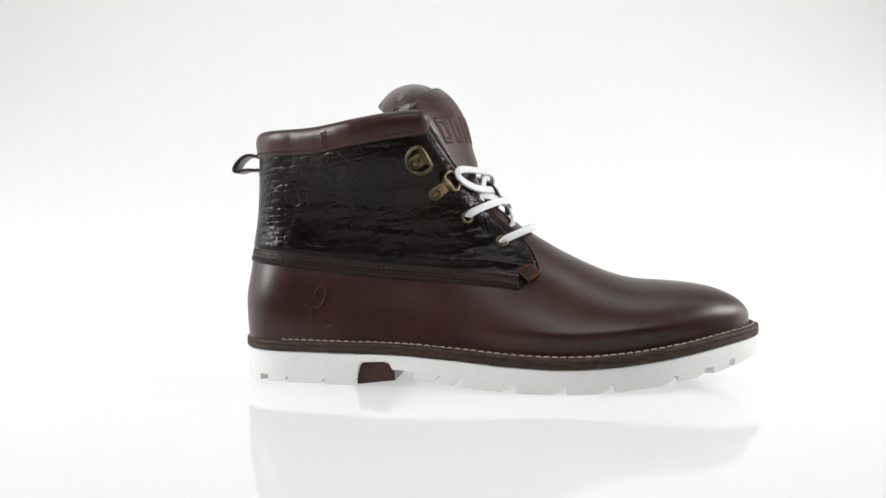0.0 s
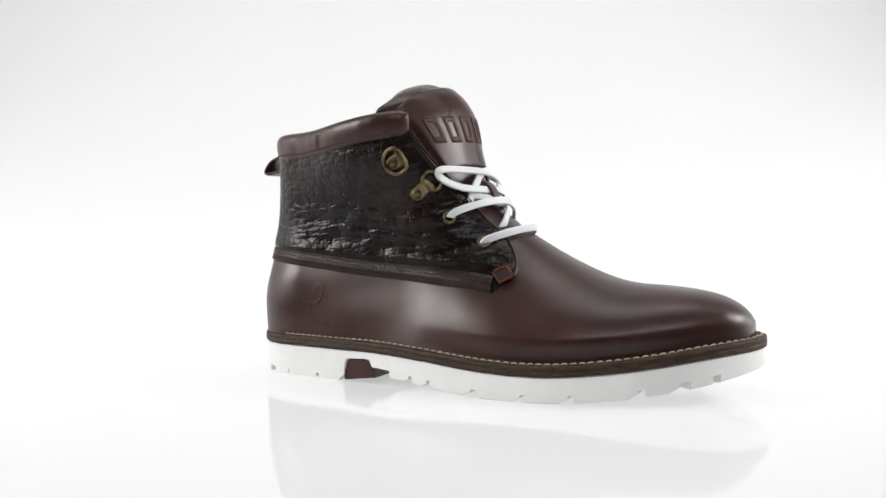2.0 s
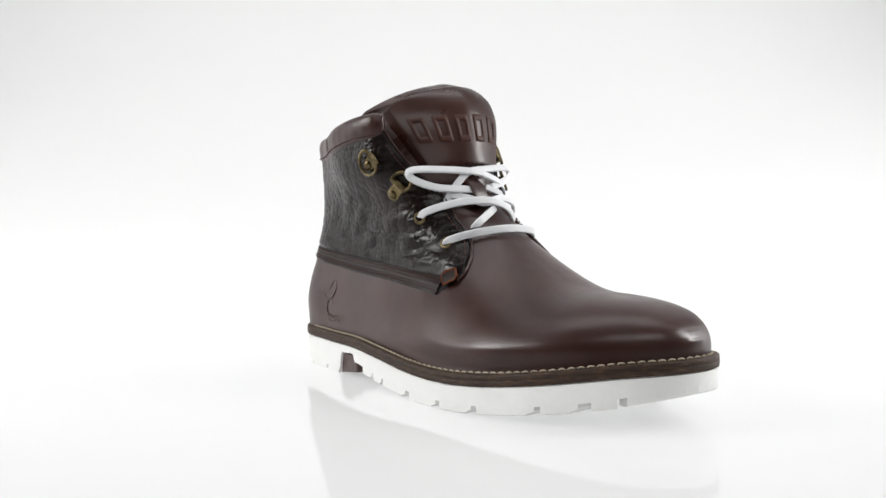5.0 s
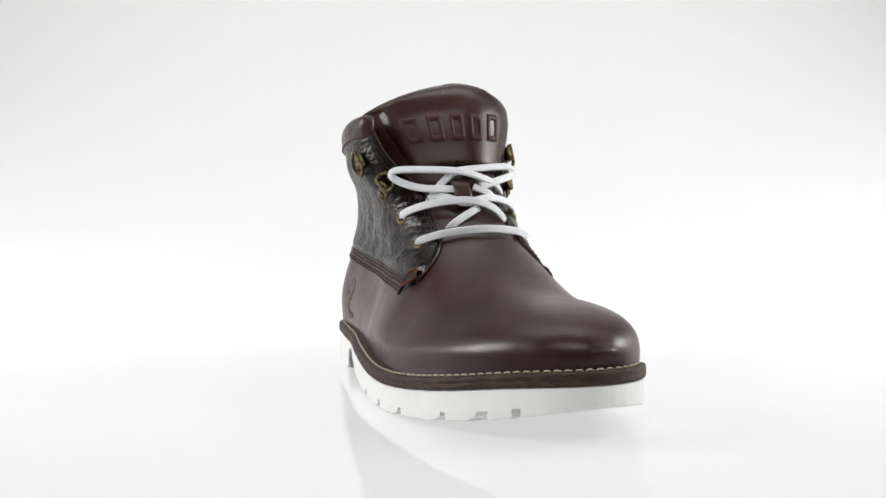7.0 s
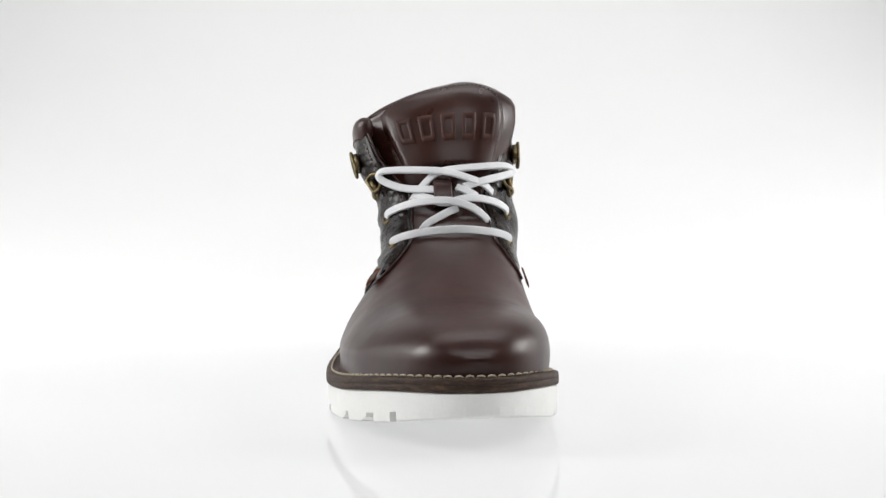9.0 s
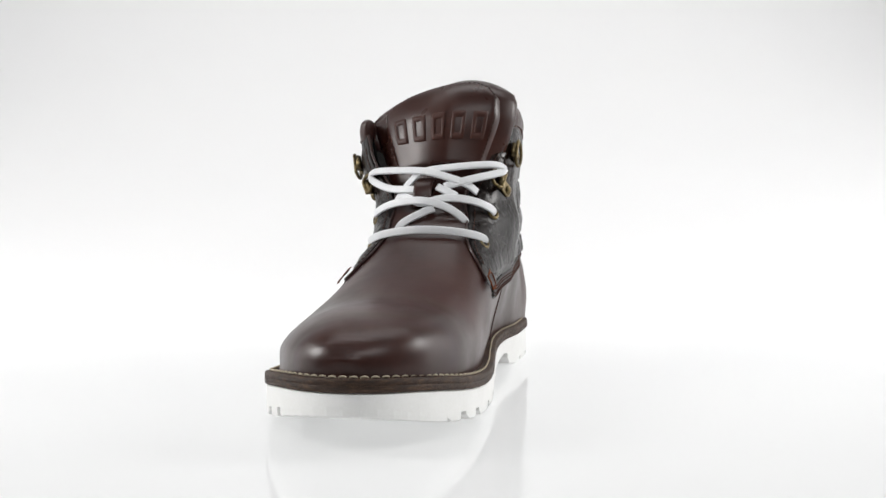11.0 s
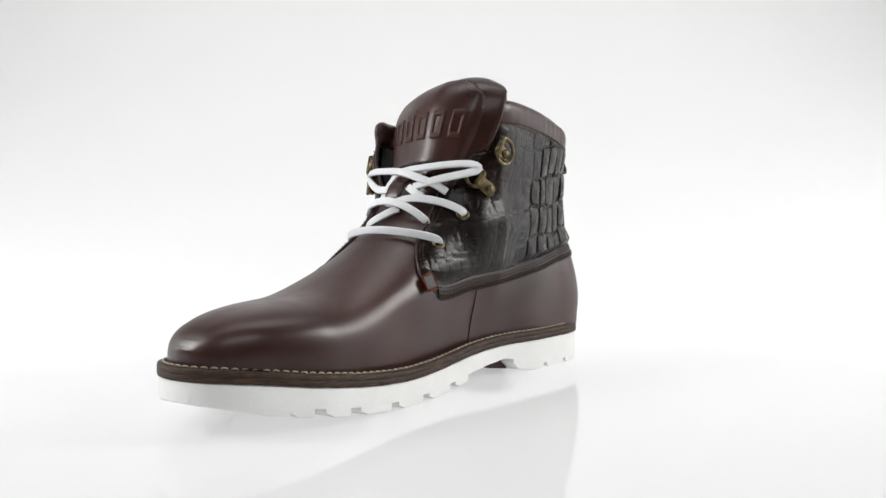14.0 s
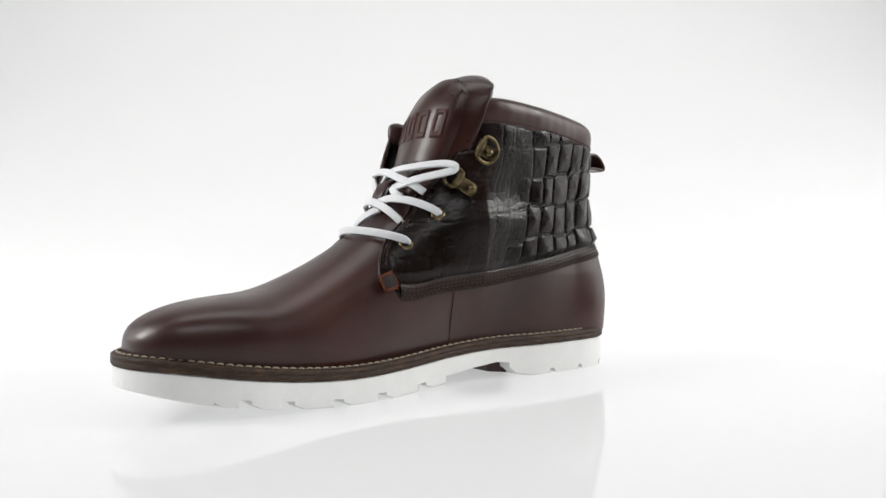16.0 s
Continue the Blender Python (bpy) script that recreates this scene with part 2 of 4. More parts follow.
# ---- the boot's form, in millimetres: x to the toe, y to its left, z up ----
STATIONS = [-10, 30, 60, 90, 120, 150, 180, 210, 240, 270, 312]
W_LAT = curve(STATIONS, [-32, -35.3, -40.4, -45.4, -51.9, -57, -60.5, -60.2, -54.4, -45.9, -36.5])
W_MED = curve(STATIONS, [54.5, 50.5, 49.0, 44.6, 43.2, 45.6, 49.2, 51.0, 49.9, 48.0, 46.5])
Z_WELT = curve([-10, 64, 100, 131, 164, 196, 227, 258, 289, 312], [25.6, 25.6, 25.6, 24.0, 21.4, 20.6, 22.6, 26.8, 31.8, 34.2])
X_BACK = curve([14, 24, 36, 50, 69, 91, 116, 131, 145, 162], [-7.0, -7.7, -8.4, -8.8, -6.2, -2.6, -0.4, 0.0, 0.8, 3.5])
TOE_X = [241, 250, 258, 268, 276, 284, 290, 295, 299, 302, 303.7, 304.5]
TOE_Z = [31 + (28.8 - 0.06 * (x - 241)) * (1 - ((x - 241) / 63.5) ** 3.5) ** (1 / 2.6) for x in TOE_X]
RIDGE = curve([60, 100, 120, 137, 146, 157, 177, 186, 203, 216, 230] + TOE_X, [420, 290, 185, 126, 112, 101, 86.5, 81, 72, 66.2, 61.6] + TOE_Z)
INSET = curve([-10, 12, 30, 90, 150, 312], [0.8, 1.4, 2.6, 4.4, 5.5, 5.0])
SHAPE_HEEL = curve([20, 40, 60, 77, 91, 110, 130, 150], [1.0, 1.01, 0.96, 0.87, 0.81, 0.82, 0.88, 0.95])
SHAPE_FRONT = curve([20, 60, 83, 97, 110, 130, 150], [1.0, 1.0, 1.0, 1.06, 1.04, 1.22, 1.28])
SHIFT_HEEL = curve([20, 60, 91, 140], [0, 1, 4, 7])
SHIFT_FRONT = curve([20, 40, 62, 83, 97, 110, 130, 150], [0, 5, 12, 16, 15.5, 13.4, 9.5, 9])
TIP, TOE, BACK = 308.2, 303.4, -8.5


def cap(u, power):
    u = np.clip(u, 0, 1)
    return (1 - (1 - u) ** power) ** (1 / power)


def sole_edge(x, side, grow=0.0):
    """Outer edge of welt and sole: y at x. grow: millimetres outwards."""
    lat, med = W_LAT(x) - grow, W_MED(x) + grow
    mid, half = (lat + med) / 2, (med - lat) / 2
    k = cap((x - BACK + grow) / 42, 2.3) * cap((TIP + grow - x) / 65, 2.02)
    return mid + side * half * k


def sole_outline(n=180, grow=0.0):
    """Closed plan of the sole, from the heel's back along the right side to the toe and back along the left."""
    lo, hi = BACK - grow, TIP + grow
    a = np.linspace(math.pi, -math.pi, n, endpoint=False)
    x = lo + (hi - lo) * (1 + np.cos(a)) / 2
    side = np.where(a >= 0, -1, 1)
    p = np.stack([x, sole_edge(x, side, grow)], 1)
    s = np.concatenate([[0], np.cumsum(np.linalg.norm(np.diff(np.vstack([p, p[:1]]), axis=0), axis=1))])
    w = np.linspace(0, s[-1], n, endpoint=False)
    q = np.vstack([p, p[:1]])
    return np.stack([np.interp(w, s, q[:, k]) for k in (0, 1)], 1)


def upper_y(x, z, side):
    """Side wall of the upper: y at length x and height z."""
    xb = X_BACK(z)
    swell = np.clip((z - Z_WELT(x) - 1) / 13, 0, 1)
    swell = swell * swell * (3 - 2 * swell)
    lat, med = W_LAT(x) + INSET(x) - np.interp(x, [120, 170, 230, 285], [0, 3.5, 4.5, 1.5]) * swell, W_MED(x) - INSET(x)
    fore = np.clip((x - 30) / 80, 0, 1)
    shape = SHAPE_HEEL(z) * (1 - fore) + SHAPE_FRONT(z) * fore
    lean = 1 - (1 - shape) * np.clip((200 - x) / 60, 0, 1)
    shift = (SHIFT_HEEL(z) * (1 - fore) + SHIFT_FRONT(z) * fore) * np.interp(x, [185, 240, 285, 305], [1, 0.78, 0.62, 0.25])
    high = np.clip((z - 95) / 40, 0, 1)
    high = high * high * (3 - 2 * high)
    lat = lat - 8.0 * high * np.exp(-((x - 72) / 34) ** 2)
    med = med - np.interp(x, [0, 40, 95], [2.5, 1.5, 0]) * np.clip((z - 62) / 30, 0, 1)
    med = med - 4.5 * high * np.exp(-((x - 40) / 42) ** 2)
    mid = (lat + med) / 2 + shift
    half = (med - lat) / 2 * lean
    zw = Z_WELT(x)
    q = np.clip((z - zw) / np.maximum(RIDGE(x) - zw, 1), 0, 1)
    p = np.where(np.asarray(side) < 0, np.interp(x, [150, 200, 245, 290], [2.15, 2.0, 2.2, 2.7]), np.interp(x, [170, 250], [2.2, 2.65]))
    dome = (1 - q ** p) ** (1 / p)
    low = np.clip((90 - z) / 20, 0, 1)
    k = cap((x - xb) / 42, np.where(np.asarray(side) > 0, 2.05 + 0.9 * low, 2.5)) * cap((TOE - x) / 62, 2.3)
    return mid + side * half * k * dome


def upper_point(x, z, side, off=0.0):
    """A point of the upper's surface, lifted off it by off millimetres. side: -1 right, 1 left."""
    x, z, side = np.broadcast_arrays(np.asarray(x, float), np.asarray(z, float), np.asarray(side, float))
    y = upper_y(x, z, side)
    if np.any(off):
        e = 0.6
        dx = (upper_y(x + e, z, side) - upper_y(x - e, z, side)) / (2 * e)
        dz = (upper_y(x, z + e, side) - upper_y(x, z - e, side)) / (2 * e)
        n = np.stack([-dx * side, side, -dz * side], -1)
        n /= np.linalg.norm(n, axis=-1)[..., None]
        return np.stack([x, y, z], -1) + n * np.asarray(off)[..., None]
    return np.stack([x, y, z], -1)


MM = 0.001


def bootmesh(name, verts, faces, smooth=True):
    return mesh_of(name, np.array(verts, float) * MM, faces, smooth)


def upper_ring(c, n=150):
    """One level line of the upper, lowest at the welt and level with the floor higher up."""
    f = max(0.0, 1 - (c - 16) / 34)
    level = lambda x: c + (Z_WELT(x) - 16) * f
    xs = np.linspace(60, TOE, 1600)
    ok = RIDGE(xs) >= level(xs)
    xf = xs[np.nonzero(ok)[0][-1]] if ok.any() else 60
    a = np.linspace(math.pi, -math.pi, n, endpoint=False)
    xb = float(X_BACK(c + 8 * f))
    x = xb + (xf - xb) * (1 + np.cos(a)) / 2
    side = np.where(a >= 0, -1, 1)
    z = level(x)
    y = upper_y(np.clip(x, X_BACK(z), None), z, side)
    return np.stack([x, y, z], 1)


# facing: front edge of the side panels; hem: their lower edge
FACING = curve([50, 58, 65, 74, 87, 97, 115, 128, 148, 156], [166, 171, 178, 176, 165.5, 153.5, 138, 129.5, 117, 112.5])
HEM_LAT = curve([-8, 13, 44, 78, 118, 154, 172, 182], [72.5, 71.0, 67.5, 64, 61, 58, 57, 62])
HEM_MED = curve([-8, 8, 48, 103, 137, 166, 182], [72.5, 71, 65, 58.5, 56, 53.5, 60])
TOP_LAT = curve([-8, 19, 48, 76, 96, 120], [145, 144.5, 145.0, 148.5, 151.2, 153])
TOP_MED = curve([-8, 3, 25, 65, 105, 120], [144, 145.5, 150.5, 156.5, 159.5, 158.5])


def top_line(x, side):
    return np.where(np.asarray(side) < 0, TOP_LAT(x), TOP_MED(x))


def jitter_cells(u, v, seed, jit=0.8):
    """Distances to the nearest and second nearest of jittered cell centres, and the cell's own random number."""
    iu, iv = np.floor(u).astype(int), np.floor(v).astype(int)
    best, second, own = np.full(u.shape, 9.0), np.full(u.shape, 9.0), np.zeros(u.shape)
    for du in (-1, 0, 1):
        for dv in (-1, 0, 1):
            a, b = iu + du, iv + dv
            hsh = lambda k: np.modf(np.abs(np.sin(a * 127.1 + b * 311.7 + seed * 17.3 + k * 74.7) * 43758.5453))[0]
            d = np.maximum(np.abs(u - (a + 0.5 + (hsh(1) - 0.5) * jit)), np.abs(v - (b + 0.5 + (hsh(2) - 0.5) * jit * 0.6))) * 0.6 \
                + 0.4 * np.hypot(u - (a + 0.5 + (hsh(1) - 0.5) * jit), v - (b + 0.5 + (hsh(2) - 0.5) * jit * 0.6))
            near = d < best
            second = np.where(near, best, np.minimum(second, d))
            own = np.where(near, hsh(3), own)
            best = np.where(near, d, best)
    return best, second, own


def waves(u, v, seed):
    """Soft unevenness in -1..1."""
    out = np.zeros(np.shape(u))
    rng = np.random.RandomState(seed)
    for k in range(9):
        a, f, ph = rng.rand() * math.tau, 0.6 + 1.8 * rng.rand(), rng.rand() * math.tau
        out += np.sin((u * math.cos(a) + v * math.sin(a)) * f + ph) / (1 + 0.5 * k)
    return out / 3


def panel(side, cols, rows):
    """Points of a side panel as (rows, cols): x, z from the heel's middle to the facing, hem to top."""
    hem = HEM_LAT if side < 0 else HEM_MED
    s = np.linspace(0, 1, cols)[None, :].repeat(rows, 0)
    v = np.linspace(0, 1, rows)[:, None].repeat(cols, 1)
    s = np.where(s < 0.25, s * s / 0.25 * 0.5 + s * 0.5, s * 1.0)
    z = 70 + 70 * v
    for _ in range(30):
        xb = X_BACK(z)
        x = xb + s * (FACING(z) - xb)
        z = 0.5 * z + 0.5 * (hem(x) + (top_line(x, side) - hem(x)) * v)
    return x, z, s, v


def scales(side, x, z, v, s):
    """Relief of the embossed hide in millimetres."""
    if side > 0:
        # rows of upright scales at the back, crumpling into small ones towards the laces
        wu = x + 2.6 * waves(x / 11, z / 9, 3) + 0.12 * (z - 100)
        wv = z + 0.10 * x + 2.0 * waves(x / 14, z / 12, 4)
        k = np.clip((x - 60 - 0.25 * (110 - z)) / 28, 0, 1)
        k = k * k * (3 - 2 * k)
        b, sec, own = jitter_cells(wu / 13.0, wv / 19.0 + 0.15, 5, 0.35)
        edge = np.clip((sec - b) / 0.15, 0, 1)
        edge = edge * edge * (3 - 2 * edge)
        tilt = waves(x / 5, z / 9, 36)
        big = edge * (1.2 + 0.7 * (own - 0.4)) + edge * tilt * 0.6 + 2.0 * np.clip(0.75 - b, 0, 1)
        b2, s2, o2 = jitter_cells(wu / 6.5, wv / 5.0, 8, 0.9)
        small = np.clip((s2 - b2) / 0.28, 0, 1)
        fold = waves(x / 4.5, z / 11, 26) * np.clip((84 - z) / 14, 0, 1) * np.clip((x - 40) / 30, 0, 1) * np.clip((150 - x) / 30, 0, 1)
        r = big * (1 - 0.9 * k) + small * (0.05 + 0.09 * k) + 0.6 * waves(x / 12, z / 8, 27) * k + fold * 1.0
    else:
        # fine cracked grain with crumpled folds running forwards
        wu = x + 2.4 * waves(x / 9, z / 7, 11)
        wv = z - 0.10 * x + 2.4 * waves(x / 16, z / 9, 12)
        b, sec, own = jitter_cells(wu / 7.6, wv / 3.9, 15, 0.95)
        edge = np.clip((sec - b) / 0.16, 0, 1)
        b2, s2, o2 = jitter_cells(wu / 3.2, wv / 1.9, 18, 0.98)
        fine = np.clip((s2 - b2) / 0.25, 0, 1)
        fold = waves(x / 13, z / 3.4, 21) + 0.6 * waves(x / 6, z / 2.2, 24)
        mid = np.exp(-((z - 88 + 0.28 * (x - 90)) / 20) ** 2) * np.clip((x - 25) / 40, 0, 1)
        patch = 0.5 + 0.5 * waves(x / 22, z / 16, 28)
        r = edge * (0.10 + 0.26 * patch) + 0.28 * np.clip(0.8 - b, 0, 1) + fine * 0.12 + own * 0.14 + fold * (0.35 + 0.95 * mid)
    rim = np.clip(np.minimum(np.minimum((1 - v) * 12, (1 - s) * 25), s * 18), 0, 1)
    band = 0.3 + 0.7 * np.clip((v - 0.09) / 0.03, 0, 1)
    return r * rim * band


# ---- the boot's parts ----
def stitch_mesh(name, length, width, mat):
    """One short thread stitch lying along x."""
    prof = [(-0.5, 0.25, -0.5), (-0.36, 0.85, 0.3), (0, 1, 0.75), (0.36, 0.85, 0.3), (0.5, 0.25, -0.5)]
    verts = [(l * length, math.cos(a) * width * r / 2, z * width * 0.5 + math.sin(a) * width * r / 2)
             for l, r, z in prof for a in np.linspace(0, math.tau, 6, endpoint=False)]
    faces = grid_faces(5, 6, True) + [tuple(reversed(range(6))), tuple(range(24, 30))]
    me = bootmesh(name, verts, faces)
    me.materials.append(mat)
    return me


def lay(p, tang, normal):
    """Pose at p (mm) with x along tang and z along normal."""
    x = Vector(tuple(map(float, tang))).normalized()
    z = Vector(tuple(map(float, normal)))
    z = (z - x * z.dot(x)).normalized()
    y = z.cross(x)
    m = Matrix((x, y, z)).transposed().to_4x4()
    m.translation = Vector(tuple(map(float, p))) * MM
    return m


def stitch_row(points, normals, step, length, width, mat, parent, lean=0.0, name="stitch"):
    """Single stitches along a line."""
    me = stitch_mesh(name, length, width, mat)
    pts = np.array(points, float)
    d = np.concatenate([[0], np.cumsum(np.linalg.norm(np.diff(pts, axis=0), axis=1))])
    nor = np.array(normals, float)
    for w in np.arange(step / 2, d[-1], step):
        at = [np.interp(w, d, pts[:, k]) for k in range(3)]
        b = [np.interp(min(w + 0.5, d[-1]), d, pts[:, k]) for k in range(3)]
        a = [np.interp(max(w - 0.5, 0), d, pts[:, k]) for k in range(3)]
        n = [np.interp(w, d, nor[:, k]) for k in range(3)]
        ob = new(name, me)
        ob.parent = parent
        ob.matrix_basis = lay(at, np.subtract(b, a), n) @ pose(0, 0, 0, 0, 0, lean + random.uniform(-4, 4))


def surface_normal(x, z, side):
    return upper_point(x, z, side, 1.0) - upper_point(x, z, side)


def ringed(outline, levels):
    """Closed wall: outline functions (grow, z array) from bottom to top, capped."""
    verts, n = [], None
    for pts in levels:
        n = len(pts)
        verts += [tuple(p) for p in pts]
    faces = grid_faces(len(levels), n, True, flip=True)
    return verts, faces


# the tread's lowest line and, above it, the underside of the slab, with a notch before the heel on the right
TREAD = curve([-10, 70, 100, 130, 164, 196, 227, 258, 276, 292, 312], [0.8, 0.8, 5.8, 3.6, 1.0, 0.8, 2.6, 6.6, 9.6, 13.4, 18.8])


def slab_under(x, side):
    under = TREAD(x) + 4.2
    arch = np.interp(x, [68, 76, 95, 104, 124], [0, 4.5, 3.0, 0.6, 0])
    notch = np.interp(x, [72.0, 73.5, 91.5, 94.5], [0, 9.2, 6.6, 0.0])
    return under + np.where(np.asarray(side) < 0, np.maximum(notch, 0.5 * arch), 0.6 * arch)


def outsole(boot):
    """White rubber midsole slab with lugs under it."""
    n = 520
    lv = []
    for grow, k in ((-6, -1.0), (0.3, -1.0), (0.35, -0.5), (0.3, -0.06), (-0.3, 0.0), (-6, 0.0)):
        p = sole_outline(n, grow)
        x = p[:, 0]
        top = Z_WELT(x) - 6.1
        side = np.where(p[:, 1] < 5, -1, 1)
        lv.append(np.column_stack([p, top + (top - slab_under(x, side)) * k]))
    verts, faces = ringed(None, lv)
    m = len(lv)
    faces += [tuple(range(n)), tuple(reversed(range((m - 1) * n, m * n)))]
    slab = part("outsole", crisp(bootmesh("outsole", verts, faces), 30), RUBBER, boot, "chunky white rubber outsole with a lugged tread")
    return slab


def lug(slab, x0, x1, side, depth=17, slant=4.5):
    """One tread block on the sole's edge between lengths x0 and x1."""
    xs = np.linspace(x0, x1, 7)
    verts = []
    for z, grow, sl in ((0, 0.3, 0), (0.45, 0.3, 0), (0.86, 0.2, 1), (1.0, -0.5, 1)):
        w = xs + sl * np.linspace(0.3, -min(slant, (x1 - x0) * 0.3), 7)
        yo = sole_edge(w, side, grow)
        yi = sole_edge(np.clip(w, 0, 300), side, 0) - side * depth
        mid = (sole_edge(w, -1) + sole_edge(w, 1)) / 2
        yi = np.where(side * (yi - mid) < 2, mid + 2 * side, yi)
        zt, zb = slab_under(w, side) + 0.02, TREAD(w)
        zz = zt + (zb - zt) * z
        verts += list(np.column_stack([w, yo, zz])) + list(np.column_stack([w, yi, zz]))[::-1]
    faces = grid_faces(4, 14, True) + [tuple(range(42, 56))]
    if side < 0:
        faces = [f[::-1] for f in faces]
    part("tread_lug", bootmesh("tread_lug", verts, faces, False), RUBBER, slab)


def end_lug(slab, front, a0, a1):
    """A tread block round the toe or the heel, by angle in degrees off the boot's axis."""
    c = np.array((250.0, 2.0)) if front else np.array((36.0, 9.0))
    verts = []
    for z, grow in ((0, 0.3), (0.45, 0.3), (0.86, 0.2), (1.0, -0.5)):
        o, i = [], []
        for a in np.linspace(a0, a1, 15):
            d = np.array((math.cos(radians(a)) * (1 if front else -1), math.sin(radians(a))))
            lo, hi = 0.0, 90.0
            for _ in range(26):
                m = (lo + hi) / 2
                q = c + d * m
                inside = BACK + 0.1 < q[0] < TIP - 0.1 and sole_edge(q[0], -1) < q[1] < sole_edge(q[0], 1)
                lo, hi = (m, hi) if inside else (lo, m)
            for r, lst in ((lo + grow, o), (lo - 16, i)):
                q = c + d * r
                zt, zb = TREAD(q[0]) + 4.22, TREAD(q[0])
                lst.append((q[0], q[1], zt + (zb - zt) * z))
        verts += o + i[::-1]
    faces = grid_faces(4, 30, True) + [tuple(range(90, 120))]
    if front == (a1 > a0):
        faces = [f[::-1] for f in faces]
    part("tread_lug", bootmesh("tread_lug", verts, faces, False), RUBBER, slab)


def heel_insert(boot):
    """Brown block in the heel's front and shank, seen through the notch of the sole's edge."""
    verts = []
    for z in (1.4, 14.2):
        for x, k in ((72, 1), (93, 1), (95, 0.9)):
            verts.append((x, sole_edge(x, -1) + 1.2 + 4 * (1 - k), z + (3.0 if x > 90 and z < 5 else 0)))
        for x in (95, 72):
            verts.append((x, sole_edge(x, 1) - 9, z + (3.0 if x > 90 and z < 5 else 0)))
    faces = [(0, 1, 2, 3, 4), (9, 8, 7, 6, 5)] + [(i, (i + 1) % 5, (i + 1) % 5 + 5, i + 5) for i in range(5)]
    part("heel_insert", bootmesh("heel_insert", verts, [f[::-1] for f in faces], False), BROWN, boot, "brown block in the notch of the heel")


def welt(boot):
    n = 300
    lv = []
    for grow, dz in ((-8, -6.0), (0.5, -6.0), (1.0, -5.5), (1.15, -3.4), (0.85, -3.0), (1.1, -2.6), (0.95, -0.6), (0.4, 0.0), (-8, 0.35)):
        p = sole_outline(n, grow)
        wob = 0.12 * np.sin(p[:, 0] * 0.9 + p[:, 1]) + 0.1 * np.sin(p[:, 0] * 0.37 - p[:, 1] * 0.5)
        lv.append(np.column_stack([p, Z_WELT(p[:, 0]) + dz + wob * 0.6]))
    verts, faces = ringed(None, lv)
    w = part("welt", crisp(bootmesh("welt", verts, faces), 50), STACK, boot, "dark stacked leather welt with beige stitching")
    p = sole_outline(700, -1.9)
    pts = np.column_stack([p, Z_WELT(p[:, 0]) + 0.45])
    pts = np.vstack([pts, pts[:1]])
    stitch_row(pts, np.tile([0.0, 0, 1], (len(pts), 1)), 4.6, 3.9, 1.05, BEIGE, w)


def vamp(boot):
    """Smooth brown leather from the welt over toe and instep, and low round the heel."""
    cs = np.concatenate([np.linspace(13.5, 40, 26), np.linspace(40.8, 55, 22), np.linspace(55.3, 63, 44), np.linspace(63.4, 90, 56), np.linspace(90.8, 112, 20)])
    n = 220
    rings = [upper_ring(c, n) for c in cs]
    wr = []
    for r in rings:
        x, y, z = r.T
        dent = 0.45 * np.exp(-((z - 44) / 11) ** 2) * np.sin(x * 0.085 + 0.6) + 0.3 * waves(x / 13, z / 9, 41) * np.clip((z - 26) / 10, 0, 1) * np.clip((290 - x) / 25, 0, 1) * np.clip((RIDGE(x) - z) / 12, 0, 1) + 0.1 * np.sin(x * 0.19 + z * 0.12) * np.clip((x - 140) / 40, 0, 1) * np.clip((250 - x) / 60, 0, 1)
        sgn = np.where(y > (W_LAT(x) + W_MED(x)) / 2, 1, -1)
        wr.append(np.column_stack([x, y + sgn * dent, z]))
    verts = np.vstack(wr)
    part("vamp", bootmesh("vamp", verts, grid_faces(len(cs), n, True, flip=True)), BROWN, boot, "polished dark brown leather vamp and heel counter")


